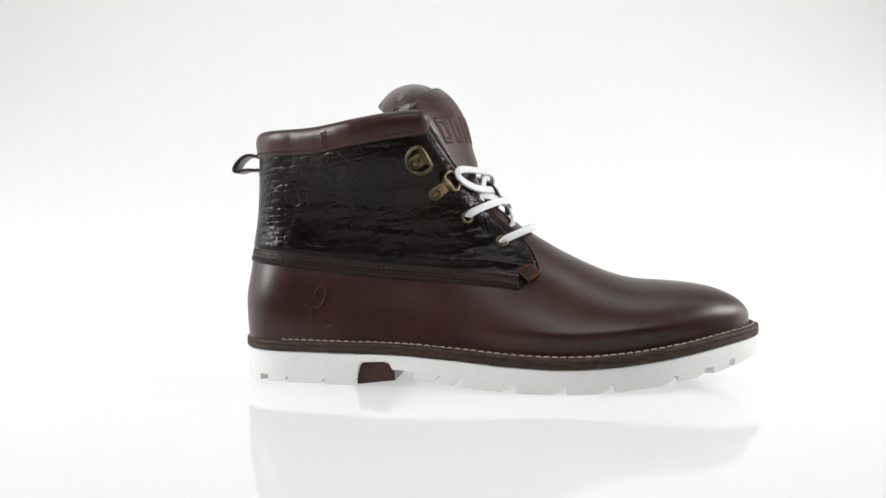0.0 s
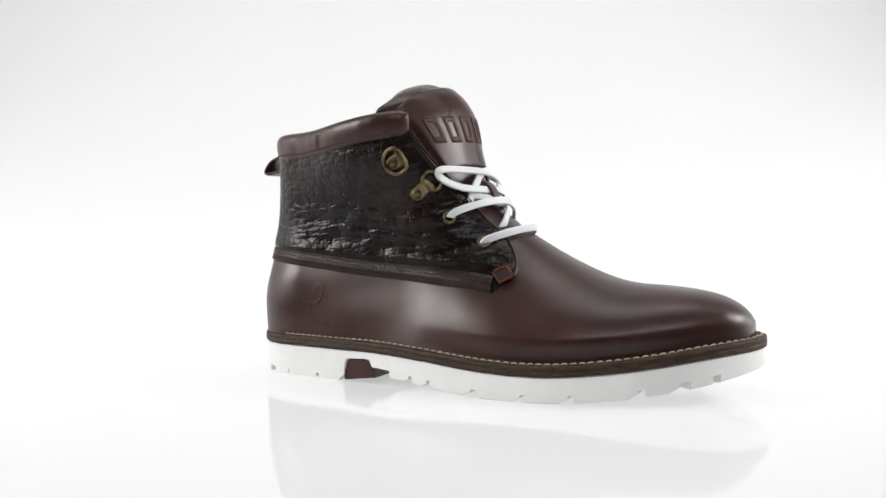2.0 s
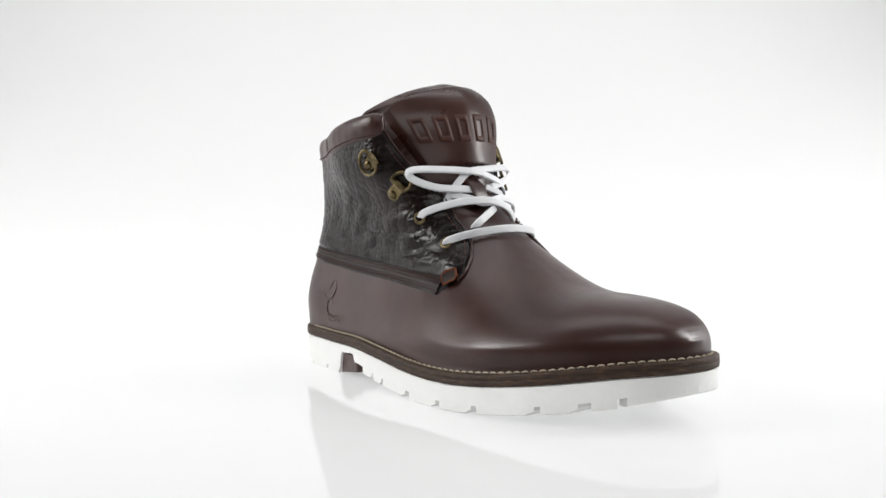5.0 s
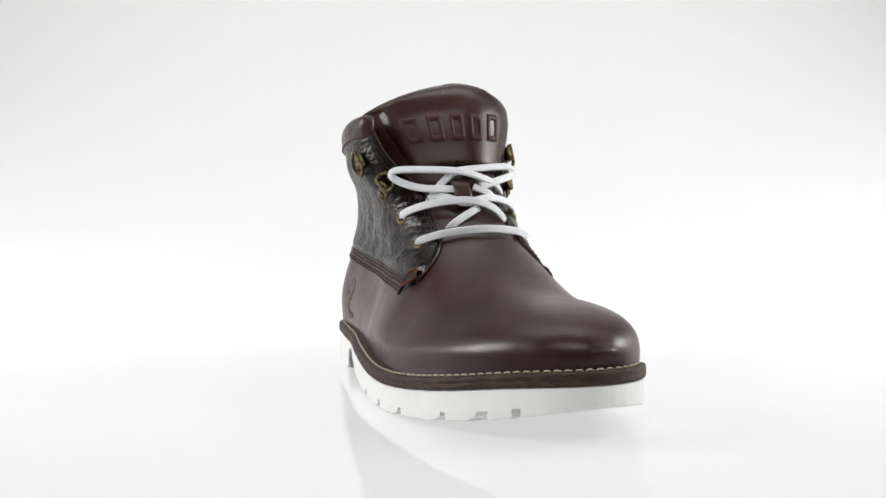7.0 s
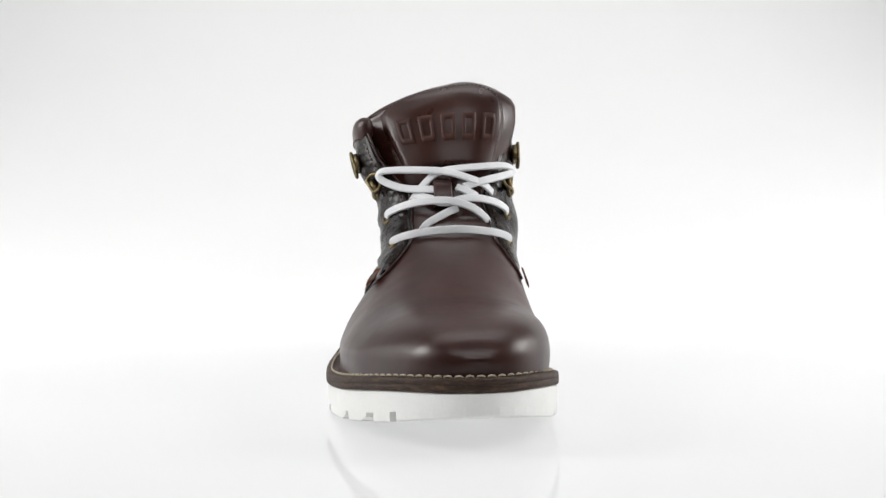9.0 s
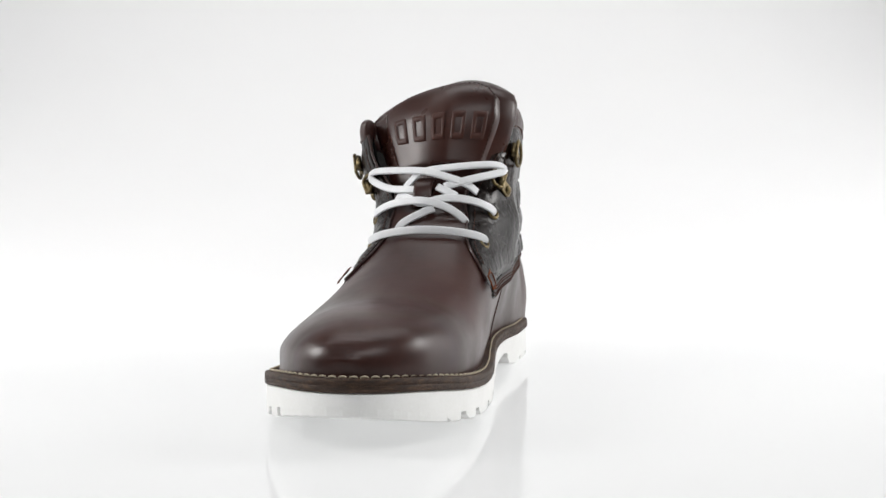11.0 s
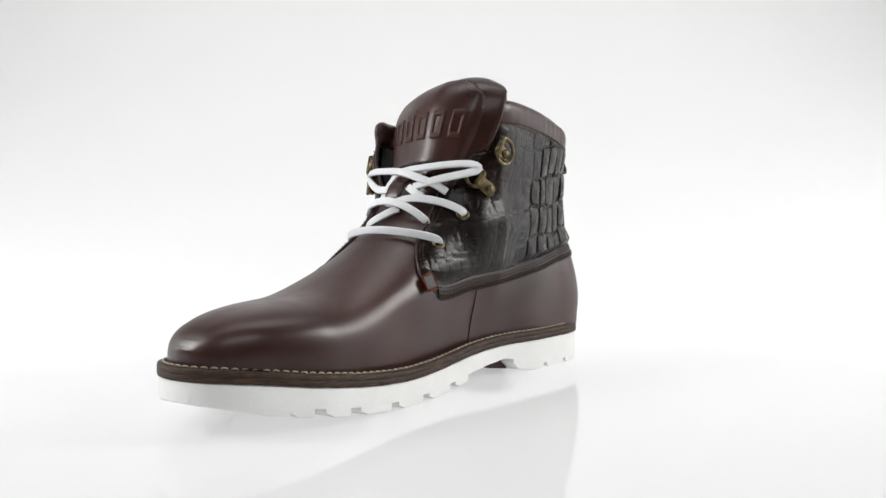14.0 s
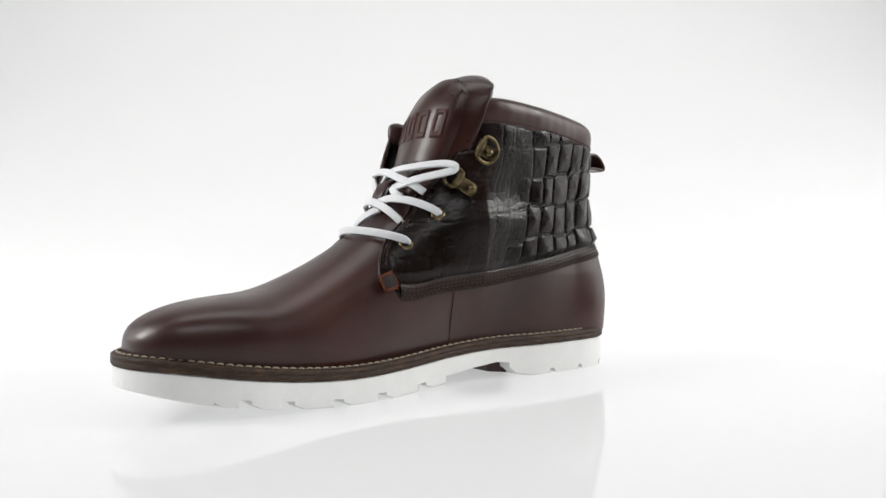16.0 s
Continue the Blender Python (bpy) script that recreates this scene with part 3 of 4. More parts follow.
def side_panels(boot):
    for side, label in ((-1, "finely wrinkled black-brown embossed leather side panel"), (1, "black-brown side panel embossed with large square scales")):
        cols, rows = 300, 190
        x, z, s, v = panel(side, cols, rows)
        step = np.clip((v - 0.105) / 0.04, 0, 1)
        lift = 0.25 + 1.35 * step + scales(side, x, z, v, s) * step
        # turned-in edges
        lift = np.where(s > 0.995, -1.0, lift)
        lift = np.where(v < 0.004, 0.1, lift)
        p = upper_point(np.maximum(x, X_BACK(z) + 0.02), z, side, lift).reshape(-1, 3)
        pan = part("side_panel", bootmesh("side_panel", p, grid_faces(rows, cols, flip=side > 0)), CROC, boot, label)
        hem = HEM_LAT if side < 0 else HEM_MED
        # smooth band along the hem with a second pair of rows
        xs = np.concatenate([np.linspace(-4.5, 12, 30), np.linspace(13, 167, 120)])
        rings = [upper_point(xs, hem(xs) + up, side, np.full(xs.shape, off)) for up, off in ((0.1, 0.1), (0.4, 0.85), (4.5, 1.0), (8.6, 1.15), (9.2, 0.6))]
        band = part("hem_band", bootmesh("hem_band", np.vstack(rings), grid_faces(5, 150, flip=side > 0)), BAND, pan, "smooth dark brown leather band with double stitching")
        for up in (1.8, 3.4, 5.6, 7.4):
            zz = hem(xs) + up
            stitch_row(upper_point(xs, zz, side, 1.0), surface_normal(xs, zz, side), 2.9, 2.2, 0.8, BROWN_THREAD, band)
        # row along the facing's edge
        zz = np.linspace(72, 142, 120)
        xs = FACING(zz) - 3.0
        stitch_row(upper_point(xs, zz, side, 1.9), surface_normal(xs, zz, side), 2.8, 2.1, 0.7, BROWN_THREAD, pan)
        # raw cut edge of the facing
        zz = np.linspace(64, 151, 90)
        xs = FACING(zz) + 0.2
        verts, faces = sweep(upper_point(xs, zz, side, 0.6), oval(0.55, 1.0, 8), surface_normal(xs, zz, side))
        part("facing_edge", bootmesh("facing_edge", verts, faces), BROWN, pan, "raw brown leather edge")
        # inside of the shaft
        x, z, s, v = panel(side, 60, 40)
        p = upper_point(np.maximum(x, X_BACK(z) + 0.02), z, side, np.full(x.shape, -3.0)).reshape(-1, 3)
        part("lining", bootmesh("lining", p, grid_faces(40, 60, flip=side < 0)), LINING, boot, "dark fabric lining")


def collar_line(n, up=0.0, inset=0.0):
    """The shaft's top line from the right facing round the heel to the left facing, with outward directions."""
    a = np.linspace(0, 1, n // 2)
    k = np.where(a < 0.3, a * a / 0.3 * 0.5 + a * 0.5, a)
    pts, out = [], []
    for side in (-1, 1):
        x = 3 + k * (115 - 3)
        x = x.copy()
        z = top_line(x, side) + up
        xb = X_BACK(z)
        x = np.maximum(x + (xb - 3) * (1 - k), xb + 0.05)
        p = upper_point(x, z, side)
        nn = surface_normal(x, z, side)
        nn[0] = (-1, 0, 0)
        order = slice(None, None, -1) if side < 0 else slice(1, None)
        pts.append(p[order])
        out.append(nn[order])
    return np.vstack(pts), np.vstack(out)


def collar(boot):
    pts, out = collar_line(240)
    out[:, 2] = 0
    out /= np.linalg.norm(out, axis=1)[:, None]
    # padded roll: outside bulge, rounded top, down into the lining
    sec = [(0.6, -7.0), (1.9, -6.6), (2.6, -4.4), (3.3, -0.5), (3.4, 3.0), (2.7, 6.4), (0.8, 8.6), (-2.2, 9.2), (-5.0, 7.6), (-6.4, 4.0), (-6.4, -1.0), (-5.4, -6.0), (-3, -7.4)]
    sec = smooth_path(sec, 30, True)
    n = len(pts)
    ends = np.minimum(np.arange(n), np.arange(n)[::-1]) / 5.0
    shut = np.clip(ends, 0, 1) ** 0.5
    verts = []
    for i in range(n):
        fr = 0.45 + 0.55 * shut[i]
        pad = 1 + 0.05 * math.sin(i * 0.11) + 0.035 * math.sin(i * 0.27 + 1) + 0.02 * math.sin(i * 0.71)
        for a, b in sec:
            verts.append(pts[i] + out[i] * (a * fr * pad + 0.5) + np.array((0, 0, b * (0.75 + 0.25 * shut[i]))))
    faces = grid_faces(n, len(sec), True, flip=True)
    faces += [tuple(range(30)), tuple(reversed(range((n - 1) * 30, n * 30)))]
    c = part("collar", bootmesh("collar", verts, faces), COLLAR, boot, "padded dark brown leather collar")
    low = pts + out * 3.25 + np.array((0, 0, -4.6))
    stitch_row(low[4:-4], out[4:-4], 2.9, 2.2, 0.8, BROWN_THREAD, c)
    # short double seam across the roll where its two pieces meet
    for i in (62, 64):
        seam = [pts[i] + out[i] * (a + 0.75) + np.array((0, 0, b)) for a, b in sec[2:10]]
        stitch_row(np.array(seam), np.tile(out[i], (len(seam), 1)), 2.0, 1.5, 0.6, BROWN_THREAD, c)


def heel_strip(boot):
    """Narrow dark binding down the heel's back seam."""
    z = np.linspace(26, 144, 70)
    mid = (W_LAT(0.0) + W_MED(0.0)) / 2 + SHIFT_HEEL(z)
    path = np.column_stack([X_BACK(z) - 1.2, mid, z])
    verts, faces = sweep(path, oval(5.0, 1.3, 14, 3.0), np.tile([-1.0, 0, 0], (70, 1)))
    part("heel_strip", bootmesh("heel_strip", verts, faces), DARKL, boot, "dark leather binding down the heel seam")


def pull_loop(boot):
    y = float((W_LAT(0.0) + W_MED(0.0)) / 2 + SHIFT_HEEL(140.0))
    path = smooth_path([(1, y, 137.5), (-6, y, 140.0), (-12, y, 140.6), (-17.5, y, 137.4), (-21.0, y, 131.8), (-19.0, y, 130.0), (-13, y, 131.2), (-6, y, 131.0), (1, y, 131.5)], 44)
    ups = np.cross(np.gradient(path, axis=0), (0, 1.0, 0))
    verts, faces = sweep(path, oval(8.0, 1.15, 16, 4.0), ups)
    part("pull_loop", bootmesh("pull_loop", verts, faces), BROWN, boot, "brown leather pull loop")


# ---- tongue ----
T_LINE = smooth_path([(145, 0, 98), (140, 0, 112), (134.5, 0, 127), (130, 0, 142), (126.5, 0, 155), (122, 0, 166.5), (114, 0, 176.5), (101, 0, 182.5), (88, 0, 180.5), (75, 0, 170)], 80)


def tongue_point(u, v, off=0.0):
    """u: -1 right edge to 1 left edge; v: 0 foot to 1 top end."""
    u, v = np.broadcast_arrays(np.asarray(u, float), np.asarray(v, float))
    x = np.interp(v, np.linspace(0, 1, 80), T_LINE[:, 0])
    z = np.interp(v, np.linspace(0, 1, 80), T_LINE[:, 2])
    tx = np.interp(v, np.linspace(0, 1, 80), np.gradient(T_LINE[:, 0]))
    tz = np.interp(v, np.linspace(0, 1, 80), np.gradient(T_LINE[:, 2]))
    ln = np.hypot(tx, tz)
    nx, nz = tz / ln, -tx / ln
    half = np.interp(v, [0, 0.2, 0.42, 0.6, 0.75, 0.86, 0.94, 1], [29, 33, 41, 45, 43, 39, 33, 23])
    mid = np.interp(v, [0, 0.5, 0.65, 0.8, 1], [11, 10, 11, 14, 16])
    sag = np.where(u < 0.2, np.interp(v, [0, 0.3, 0.6, 1], [10, 18, 33, 22]), np.interp(v, [0, 0.3, 0.7, 1], [10, 13, 13, 9]))
    sag = np.where(u < 0.2, sag * (np.maximum(0.2 - u, 0) / 1.2) ** 1.65, sag * (np.maximum(u - 0.2, 0) / 0.8) ** 2.0) - off
    rise = np.where(u > 0, 3.0, 1.0) * u * np.clip(v * 2 - 0.6, 0, 1)
    return np.stack([x - nx * sag, mid + u * (half + np.where(u < 0, np.interp(v, [0, 0.3, 0.6, 1], [0, 0, 7, 5]), np.interp(v, [0.3, 0.5, 0.68, 0.8, 1], [0, 2.0, -2.0, -11, -18]))), z - nz * sag * 0.6 + rise], -1)


def tongue(boot):
    n, m = 41, 70
    u, v = np.meshgrid(np.linspace(-1, 1, n), np.linspace(0, 1, m))
    thick = 3.0 * (1 - np.abs(u) ** 6) * np.clip((1 - v) * 12, 0, 1) ** 0.5
    crease = 0.5 * waves(u * 4, v * 14, 31) * np.clip((0.55 - v) * 4, 0, 1)
    front = tongue_point(u, v, thick + crease).reshape(-1, 3)
    back = tongue_point(u, v, -3.0 * (1 - np.abs(u) ** 6) - 1.2).reshape(-1, 3)
    faces = grid_faces(m, n) + [tuple(i + m * n for i in f[::-1]) for f in grid_faces(m, n)]
    rim = [(i * n) for i in range(m)] + [(m - 1) * n + j for j in range(1, n)] + [i * n + n - 1 for i in range(m - 2, -1, -1)] + list(range(n - 2, 0, -1))
    o = m * n
    faces += [(a, b, b + o, a + o) for a, b in zip(rim, rim[1:] + rim[:1])]
    t = part("tongue", bootmesh("tongue", np.vstack([front, back]), faces), PATCHL, boot, "broad padded brown leather tongue")
    # raised patch with rounded upper corners
    n, m = 37, 46
    u, v = np.meshgrid(np.linspace(-1, 1, n), np.linspace(0, 1, m))
    lim = np.interp(v, [0, 0.08, 0.55, 0.8, 0.92, 1], [0.70, 0.78, 0.82, 0.79, 0.69, 0.45])
    edge = np.clip(np.minimum(np.minimum((1 - np.abs(u)) * 14, (1 - v) * 20), v * 20), 0, 1) ** 0.5
    puff = 4.3 + 1.9 * edge + 0.25 * waves(u * 3, v * 6, 33)
    vv = 0.25 + v * 0.45 - 0.02 * np.abs(u) ** 3
    p = tongue_point(u * lim, vv, np.where(edge < 0.02, 1.5, puff)).reshape(-1, 3)
    part("patch", bootmesh("patch", p, grid_faces(m, n)), PATCHL, t, "padded brown leather patch stitched on the tongue")
    w = np.linspace(0.02, 0.98, 120)
    lim1 = np.interp(w, [0, 0.08, 0.55, 0.8, 0.92, 1], [0.70, 0.78, 0.82, 0.79, 0.69, 0.45]) * 0.93
    line = [tongue_point(-a, 0.25 + b * 0.435, 5.75) for a, b in zip(lim1, w)]
    line += [tongue_point(a, 0.25 + 0.98 * 0.435, 5.75) for a in np.linspace(-lim1[-1], lim1[-1], 40)[1:-1]]
    line += [tongue_point(a, 0.25 + b * 0.435, 5.75) for a, b in zip(lim1[::-1], w[::-1])]
    line = np.array(line)
    stitch_row(line, np.tile([0.9, 0, 0.4], (len(line), 1)), 2.8, 2.1, 0.6, DARK_THREAD, t)
    # stamped marks on the patch: plain hollow blocks in the stamp's colour
    for k in range(5):
        c = -0.56 + 0.285 * k
        outer, hole = [], []
        for a in np.linspace(0, math.tau, 40, endpoint=False):
            ca, sa = math.cos(a), math.sin(a)
            e = max(abs(ca), abs(sa))
            outer.append((c + 0.100 * ca / e ** 0.92, 0.445 + 0.068 * sa / e ** 0.92))
            hole.append((c + 0.042 * ca / e ** 0.92, 0.445 + 0.036 * sa / e ** 0.92))
        rings = []
        for f, h in ((0.0, 5.9), (0.08, 6.75), (0.92, 6.75), (1.0, 5.9)):
            a = np.array(outer) * (1 - f) + np.array(hole) * f
            rings.append(tongue_point(a[:, 0], a[:, 1], h + 0.25 * waves(a[:, 0] / 0.82 * 3, (a[:, 1] - 0.25) / 0.45 * 6, 33)))
        part("stamped_mark", bootmesh("stamped_mark", np.vstack(rings), grid_faces(4, 40, True)), STAMP, t)
    # little leather keeper that holds the laces
    path = np.array([(151, 5, 104), (154, 5, 109), (152.5, 5, 114), (148.5, 5, 119), (142, 5, 121.5)], float)
    path = smooth_path(path, 20)
    ups = np.cross(np.gradient(path, axis=0), (0, 1.0, 0)) * -1
    verts, faces = sweep(path, oval(5.5, 0.9, 12, 4.0), ups)
    part("lace_keeper", bootmesh("lace_keeper", verts, faces), BROWN, boot, "small brown leather lace keeper")


# ---- brass ware ----
def frame_at(x, z, side, off=1.8):
    """Pose on the upper's surface: local z outwards, local x forwards."""
    p = upper_point(x, z, side, off)
    n = surface_normal(x, z, side)
    return lay(p, (1, 0, 0) - n * n[0] / (n @ n), n)


def eyelet(boot, x, z, side):
    v, f = revolve([(2.2, -1.5), (2.2, 0.5), (2.6, 1.0), (3.2, 1.1), (3.8, 0.7), (4.1, 0.0), (4.0, -0.6), (2.8, -0.8)], 28)
    f = f[:-2]
    me = bootmesh("eyelet", v, f)
    part("eyelet", me, BRASS, boot, "antique brass eyelet").matrix_basis = frame_at(x, z, side, 1.9)


def ring_path(w, h, n=36):
    """D-shaped wire."""
    pts = [(w * math.sin(a), -h * math.cos(a), 0) for a in np.linspace(radians(-122), radians(122), 13)]
    return smooth_path(pts + [(w * 0.5, h * 0.56, 0), (-w * 0.5, h * 0.56, 0)], n, True)


def d_ring(boot, x, z, side, angle, plate_len, ring_off, rivet_off, ring_lift, lean, size=6.6, fold=1):
    """Brass plate with a folded barrel that holds a D-shaped ring, and a round rivet."""
    base = frame_at(x, z, side, 1.8) @ (pose(0, 0, 0, 0, 0, angle) if side < 0 else pose(0, 0, 0, 0, 0, -angle))
    holder = new("lace_ring")
    holder.parent = boot
    holder.matrix_basis = base
    tagged(holder, "antique brass lace ring on a riveted plate")
    # plate with a rounded end, local x towards the ring
    out = [(-rivet_off - 4.0 * math.cos(a), 4.0 * math.sin(a)) for a in np.linspace(-math.pi / 2, math.pi / 2, 11)]
    out = [(plate_len - rivet_off, -3.6)] + [(x0, y0) for x0, y0 in out][::1] + [(plate_len - rivet_off, 3.6)]
    n = len(out)
    verts = [(a, b, h) for h in (0.0, 1.0) for a, b in out] + [(a * 0.97, b * 0.9, 1.25) for a, b in out]
    faces = [tuple(range(2 * n, 3 * n))] + [(i, (i + 1) % n, (i + 1) % n + n, i + n) for i in range(n)] + [(i + n, (i + 1) % n + n, (i + 1) % n + 2 * n, i + 2 * n) for i in range(n)]
    part("plate", bootmesh("plate", verts, faces, False), BRASS, holder)
    v, f = sweep([(plate_len - rivet_off, -4.6, 1.6), (plate_len - rivet_off, 0, 1.6), (plate_len - rivet_off, 4.6, 1.6)], oval(2.1, 1.9, 14), np.tile([0, 0, 1.0], (3, 1)))
    part("barrel", bootmesh("barrel", v, f), BRASS, holder)
    v, f = revolve([(2.9, 0.9), (2.9, 1.5), (2.5, 2.2), (1.6, 2.75), (0.4, 2.95)], 22)
    ob = part("rivet", bootmesh("rivet", placed(v, Matrix.Translation((-rivet_off, 0, 0))), f), BRASS, holder)
    path = ring_path(size, size)
    path = path[:, [1, 0, 2]] * np.array((-fold, 1, 1))
    verts, faces = sweep(path, oval(1.05, 1.05, 10), np.tile([0, 0, 1.0], (len(path), 1)), True)
    tiltm = Matrix.Translation((plate_len - rivet_off + ring_off, 0, 1.6 + ring_lift)) @ pose(0, 0, 0, 0, lean, 0)
    part("ring", bootmesh("ring", placed(verts, tiltm), faces), BRASS, holder)


def bar_tack(boot, side):
    """Small leather square sewn down with rust-coloured thread at the foot of the facing."""
    x, z = (172.3, 65.0) if side < 0 else (174.8, 63.8)
    m = frame_at(x, z, side, 2.4) @ pose(0, 0, 0, 0, 0, 38 if side < 0 else 12)
    holder = new("bar_tack")
    holder.parent = boot
    holder.matrix_basis = m
    tagged(holder, "square tack in rust-coloured thread")
    v = [(a * 4.2, b * 3.8, 0.7 - 0.15 * (a * a + b * b)) for b in np.linspace(-1, 1, 5) for a in np.linspace(-1, 1, 5)]
    part("leather_square", bootmesh("leather_square", v, grid_faces(5, 5)), BAND, holder)
    me = stitch_mesh("tack_thread", 8.6, 0.8, RUST_THREAD)
    for px, py, a in ((0, 3.9, 0), (0, -3.9, 3), (4.3, 0, 88), (-4.3, 0, 92), (0.3, 4.7, -4), (5.0, 0.4, 95), (-0.3, -4.7, 6)):
        ob = new("tack_thread", me)
        ob.parent = holder
        ob.matrix_basis = pose(px * MM, py * MM, 0.5 * MM, 0, 0, a)


# ---- laces ----
LACE_LAT = [float(upper_y(x, z, -1)) - 0.8 for x, z in ((156.3, 83.6), (135.5, 98.3), (125.0, 117.0), (121.0, 123.0))]
LACE_LAT[2:] = [LACE_LAT[2] + 7.0, LACE_LAT[3] + 8.0]
LACE_MED = [float(upper_y(x, z, 1)) + 0.8 for x, z in ((158.6, 83.6), (137.2, 100.0), (125.0, 118.5), (121.0, 126.0))]


def lace_spot(v, z, lift=0.0):
    """A spot over the lacing: v -1 at the right eyelets, 1 at the left ones."""
    zs = [83, 97, 113, 122]
    lat = np.interp(z, zs, LACE_LAT)
    med = np.interp(z, zs, LACE_MED)
    y = (lat + med) / 2 + v * (med - lat) / 2
    xf = np.interp(z, zs, [156.5, 136.0, 129.0, 126.0]) * (1 - v) / 2 + np.interp(z, zs, [158.8, 137.4, 130.0, 127.0]) * (1 + v) / 2
    bulge = np.interp(z, [78, 83, 90, 97, 104, 112, 122], [22, 21, 22, 23, 20, 17, 14.5]) * (1 - np.abs(v) ** 2.0)
    d = np.array((0.82, 0.0, 0.57))
    rise = np.interp(z, [83, 97, 112, 122], [0.8, 2.2, 3.4, 3.6])
    return np.array((xf + bulge, y, z + rise)) + d * lift + np.array((0, 0.5 * lift * v, 0))


def lace(boot):
    holder = new("lace")
    holder.parent = boot
    tagged(holder, "flat white waxed lace, threaded through eyelets and rings")
    runs = [
        [(-1.02, 82.5, -2), (-0.97, 83.5, 3), (-0.6, 86.5, 4.5), (0, 88.5, 4.5), (0.6, 87.0, 4.5), (0.96, 84.5, 3), (1.02, 83, -2)],
        [(-1.02, 96.0, -2), (-0.96, 98.0, 3), (-0.6, 102, 4.5), (-0.1, 103, 5.5), (0.3, 100, 4.5), (0.58, 95.5, 1.5), (0.66, 93.5, -1.5)],
        [(1.02, 97.0, -2), (0.97, 99.0, 3), (0.7, 103, 4.2), (0.3, 105, 4.2), (-0.1, 103.2, 2.8), (-0.35, 106, 2.2), (-0.62, 109, 0.5)],
        [(-0.52, 90.5, -1.5), (-0.36, 93.5, 1.5), (-0.05, 98.5, 2.2), (0.1, 101, 1.5)],
        [(-0.02, 110.5, 2.5), (-0.35, 110.2, 3.5), (-0.75, 110.8, 4), (-1.02, 113, 7), (-1.08, 116.5, 8), (-0.97, 119.5, 7), (-0.6, 120.8, 5), (-0.1, 119, 6), (0.3, 115, 5.5), (0.55, 112.2, 4), (0.72, 109.5, 1.5)],
        [(0.08, 112, 2.5), (0.3, 108, 4), (0.42, 106.5, 3)],
        [(0.2, 111.5, 3.5), (0.55, 114, 5.8), (0.9, 117.5, 5.5), (1.03, 120, 4.5), (1.0, 123, 4), (0.8, 124, 4), (0.3, 122.5, 4), (-0.15, 120.5, 3.5), (-0.4, 115, 2.5), (-0.6, 108, 0.5), (-0.68, 104, -1)],
    ]
    for run in runs:
        path = smooth_path([lace_spot(*r) for r in run], 20 + 6 * len(run))
        ups = path - np.array((105.0, 9.0, 88.0))
        ups[:, 2] *= 0.7
        verts, faces = sweep(path, oval(2.2, 0.95, 20, 5.0), ups)
        part("strand", bootmesh("strand", verts, faces), LACE, holder)


def emblem(boot):
    """Stamped mark on the heel counter, as plain hooked strokes."""
    strokes = [([(44, 52), (46, 57), (50, 57.5), (51.5, 53), (49, 48), (45, 45.5)], 0.5), ([(37, 49), (40, 46.5), (46, 46.5), (49, 43)], 0.34),
               ([(43, 45), (42, 40), (44, 36)], 0.4), ([(44, 34), (47, 36.5), (51, 33.5), (55, 35.5), (60, 32.5)], 0.34), ([(46, 32), (52, 31), (58, 34.5)], 0.28)]
    for s, w in strokes:
        p2 = smooth_path(s, 36)
        path = upper_point(p2[:, 0], p2[:, 1], -1, 0.12)
        ups = surface_normal(p2[:, 0], p2[:, 1], -1)
        verts, faces = sweep(path, oval(w, 0.16, 8), ups)
        part("stamped_emblem", bootmesh("stamped_emblem", verts, faces), BROWN, boot, "blind-stamped emblem stroke")


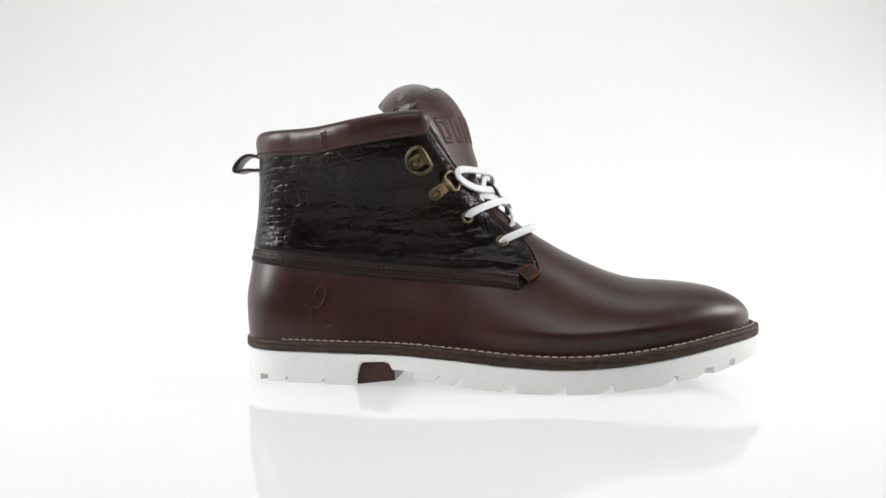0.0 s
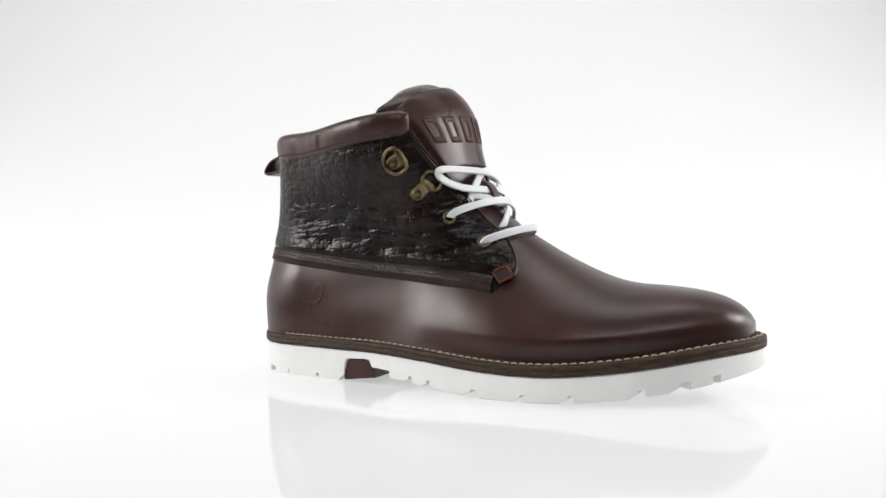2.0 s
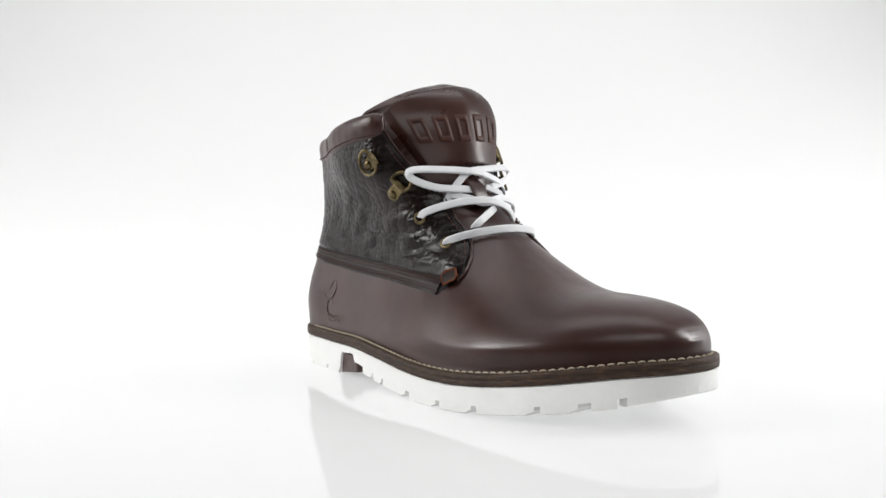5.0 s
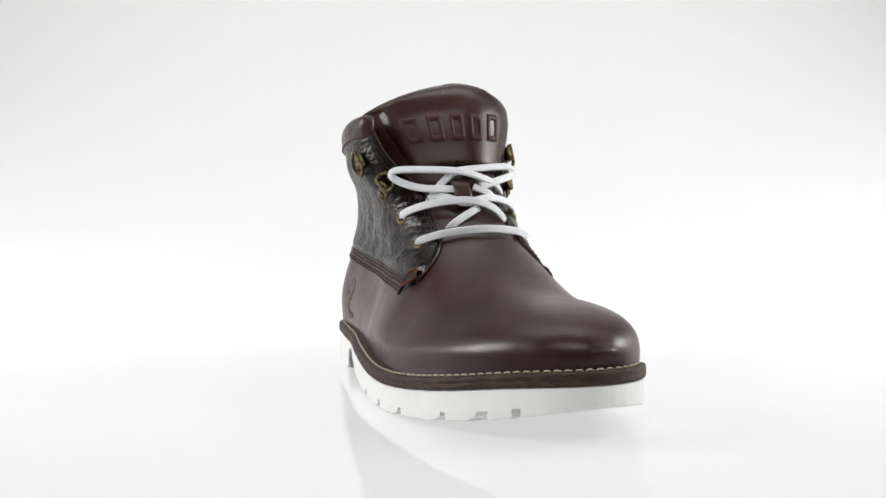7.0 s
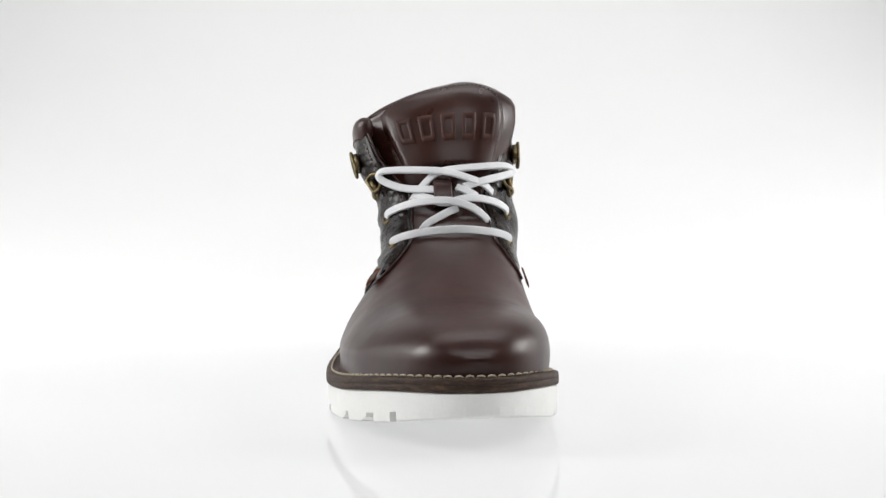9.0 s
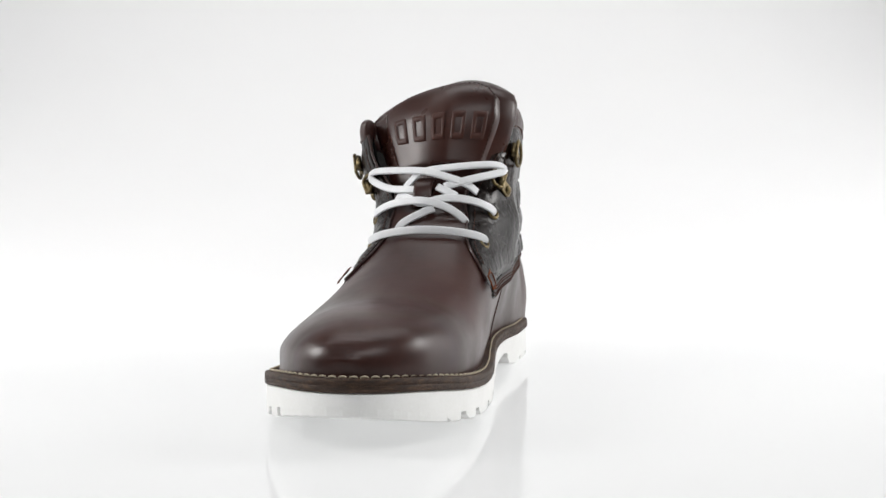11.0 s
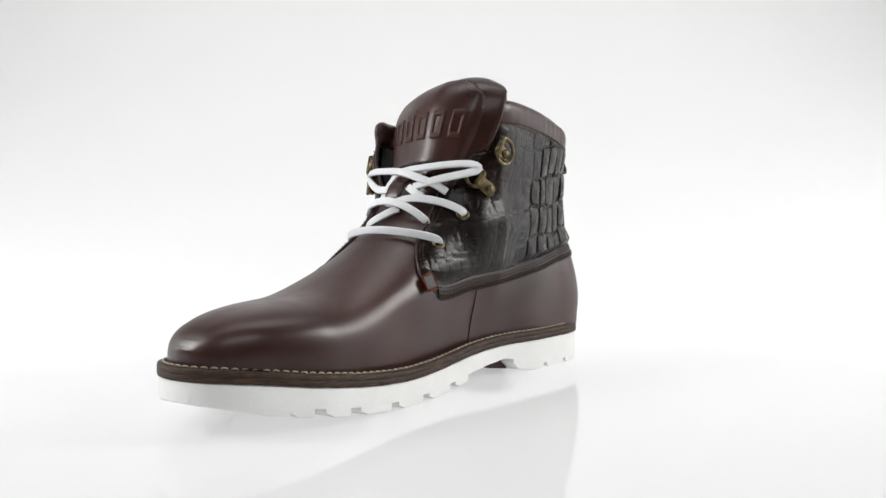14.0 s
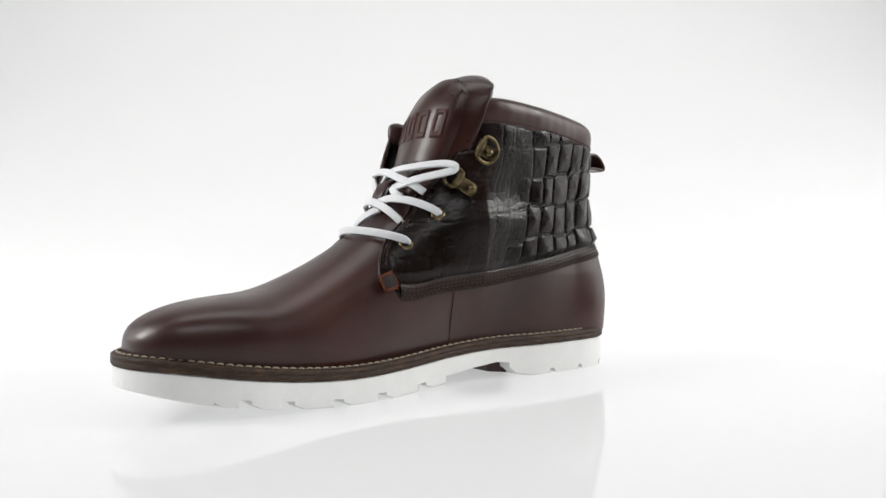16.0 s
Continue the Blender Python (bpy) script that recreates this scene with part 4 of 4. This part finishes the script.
def side_seam(boot):
    """Upright seam on the left quarter."""
    z = np.linspace(25, 58, 40)
    xs = 129 + 0.06 * (z - 40)
    path = upper_point(xs, z, 1, 0.1)
    verts, faces = sweep(path, oval(0.32, 0.3, 8), surface_normal(xs, z, 1))
    part("side_seam", bootmesh("side_seam", verts, faces), BROWN_THREAD, boot, "fine dark upright seam")


def build_boot():
    boot = new("boot")
    tagged(boot, "dark brown leather ankle boot with white laces and white rubber sole", "boot")
    slab = outsole(boot)
    for x0, x1 in ((14, 26.5), (27.5, 50), (52.5, 72.5), (107, 121), (123, 133.5), (135.5, 162), (166, 191), (194, 217), (220, 252), (255, 271)):
        lug(slab, x0, x1, -1)
    for x0, x1 in ((10, 29), (32, 52), (56, 86), (134, 149), (155, 178), (184, 206), (212, 234), (241, 256), (262, 274)):
        lug(slab, x0, x1, 1)
    for a0, a1 in ((-57, -43), (-38, 60)):
        end_lug(slab, True, a0, a1)
    for a0, a1 in ((-52, -20), (-17, 17), (20, 52)):
        end_lug(slab, False, a0, a1)
    heel_insert(boot)
    welt(boot)
    vamp(boot)
    side_panels(boot)
    collar(boot)
    heel_strip(boot)
    pull_loop(boot)
    tongue(boot)
    for side in (-1, 1):
        eyelet(boot, 156.3 if side < 0 else 158.6, 83.6, side)
        eyelet(boot, 135.5 if side < 0 else 137.2, 98.3 if side < 0 else 100, side)
        d_ring(boot, 118.0, 113.6 if side < 0 else 114.8, side, 36, 9.5, 2.8, 0, 0.0, 48 if side < 0 else 26, 5.8)
        d_ring(boot, 109.0, 131.6 if side < 0 else 136.4, side, 30, 6.5, -3.6, 1.0, 1.6, -6, 7.6, -1)
        bar_tack(boot, side)
    lace(boot)
    emblem(boot)
    side_seam(boot)
    return boot


studio()
BOOT = build_boot()


def motions():
    rows = []
    for i in range(33):
        t = i * 0.5
        rows.append((t, pose(0, 0, 0, 0, 0, turned(t)) @ pose(-0.1104, 0.0140, -0.0008, 0, 0, -8.0)))
    walk(BOOT, rows)


motions()
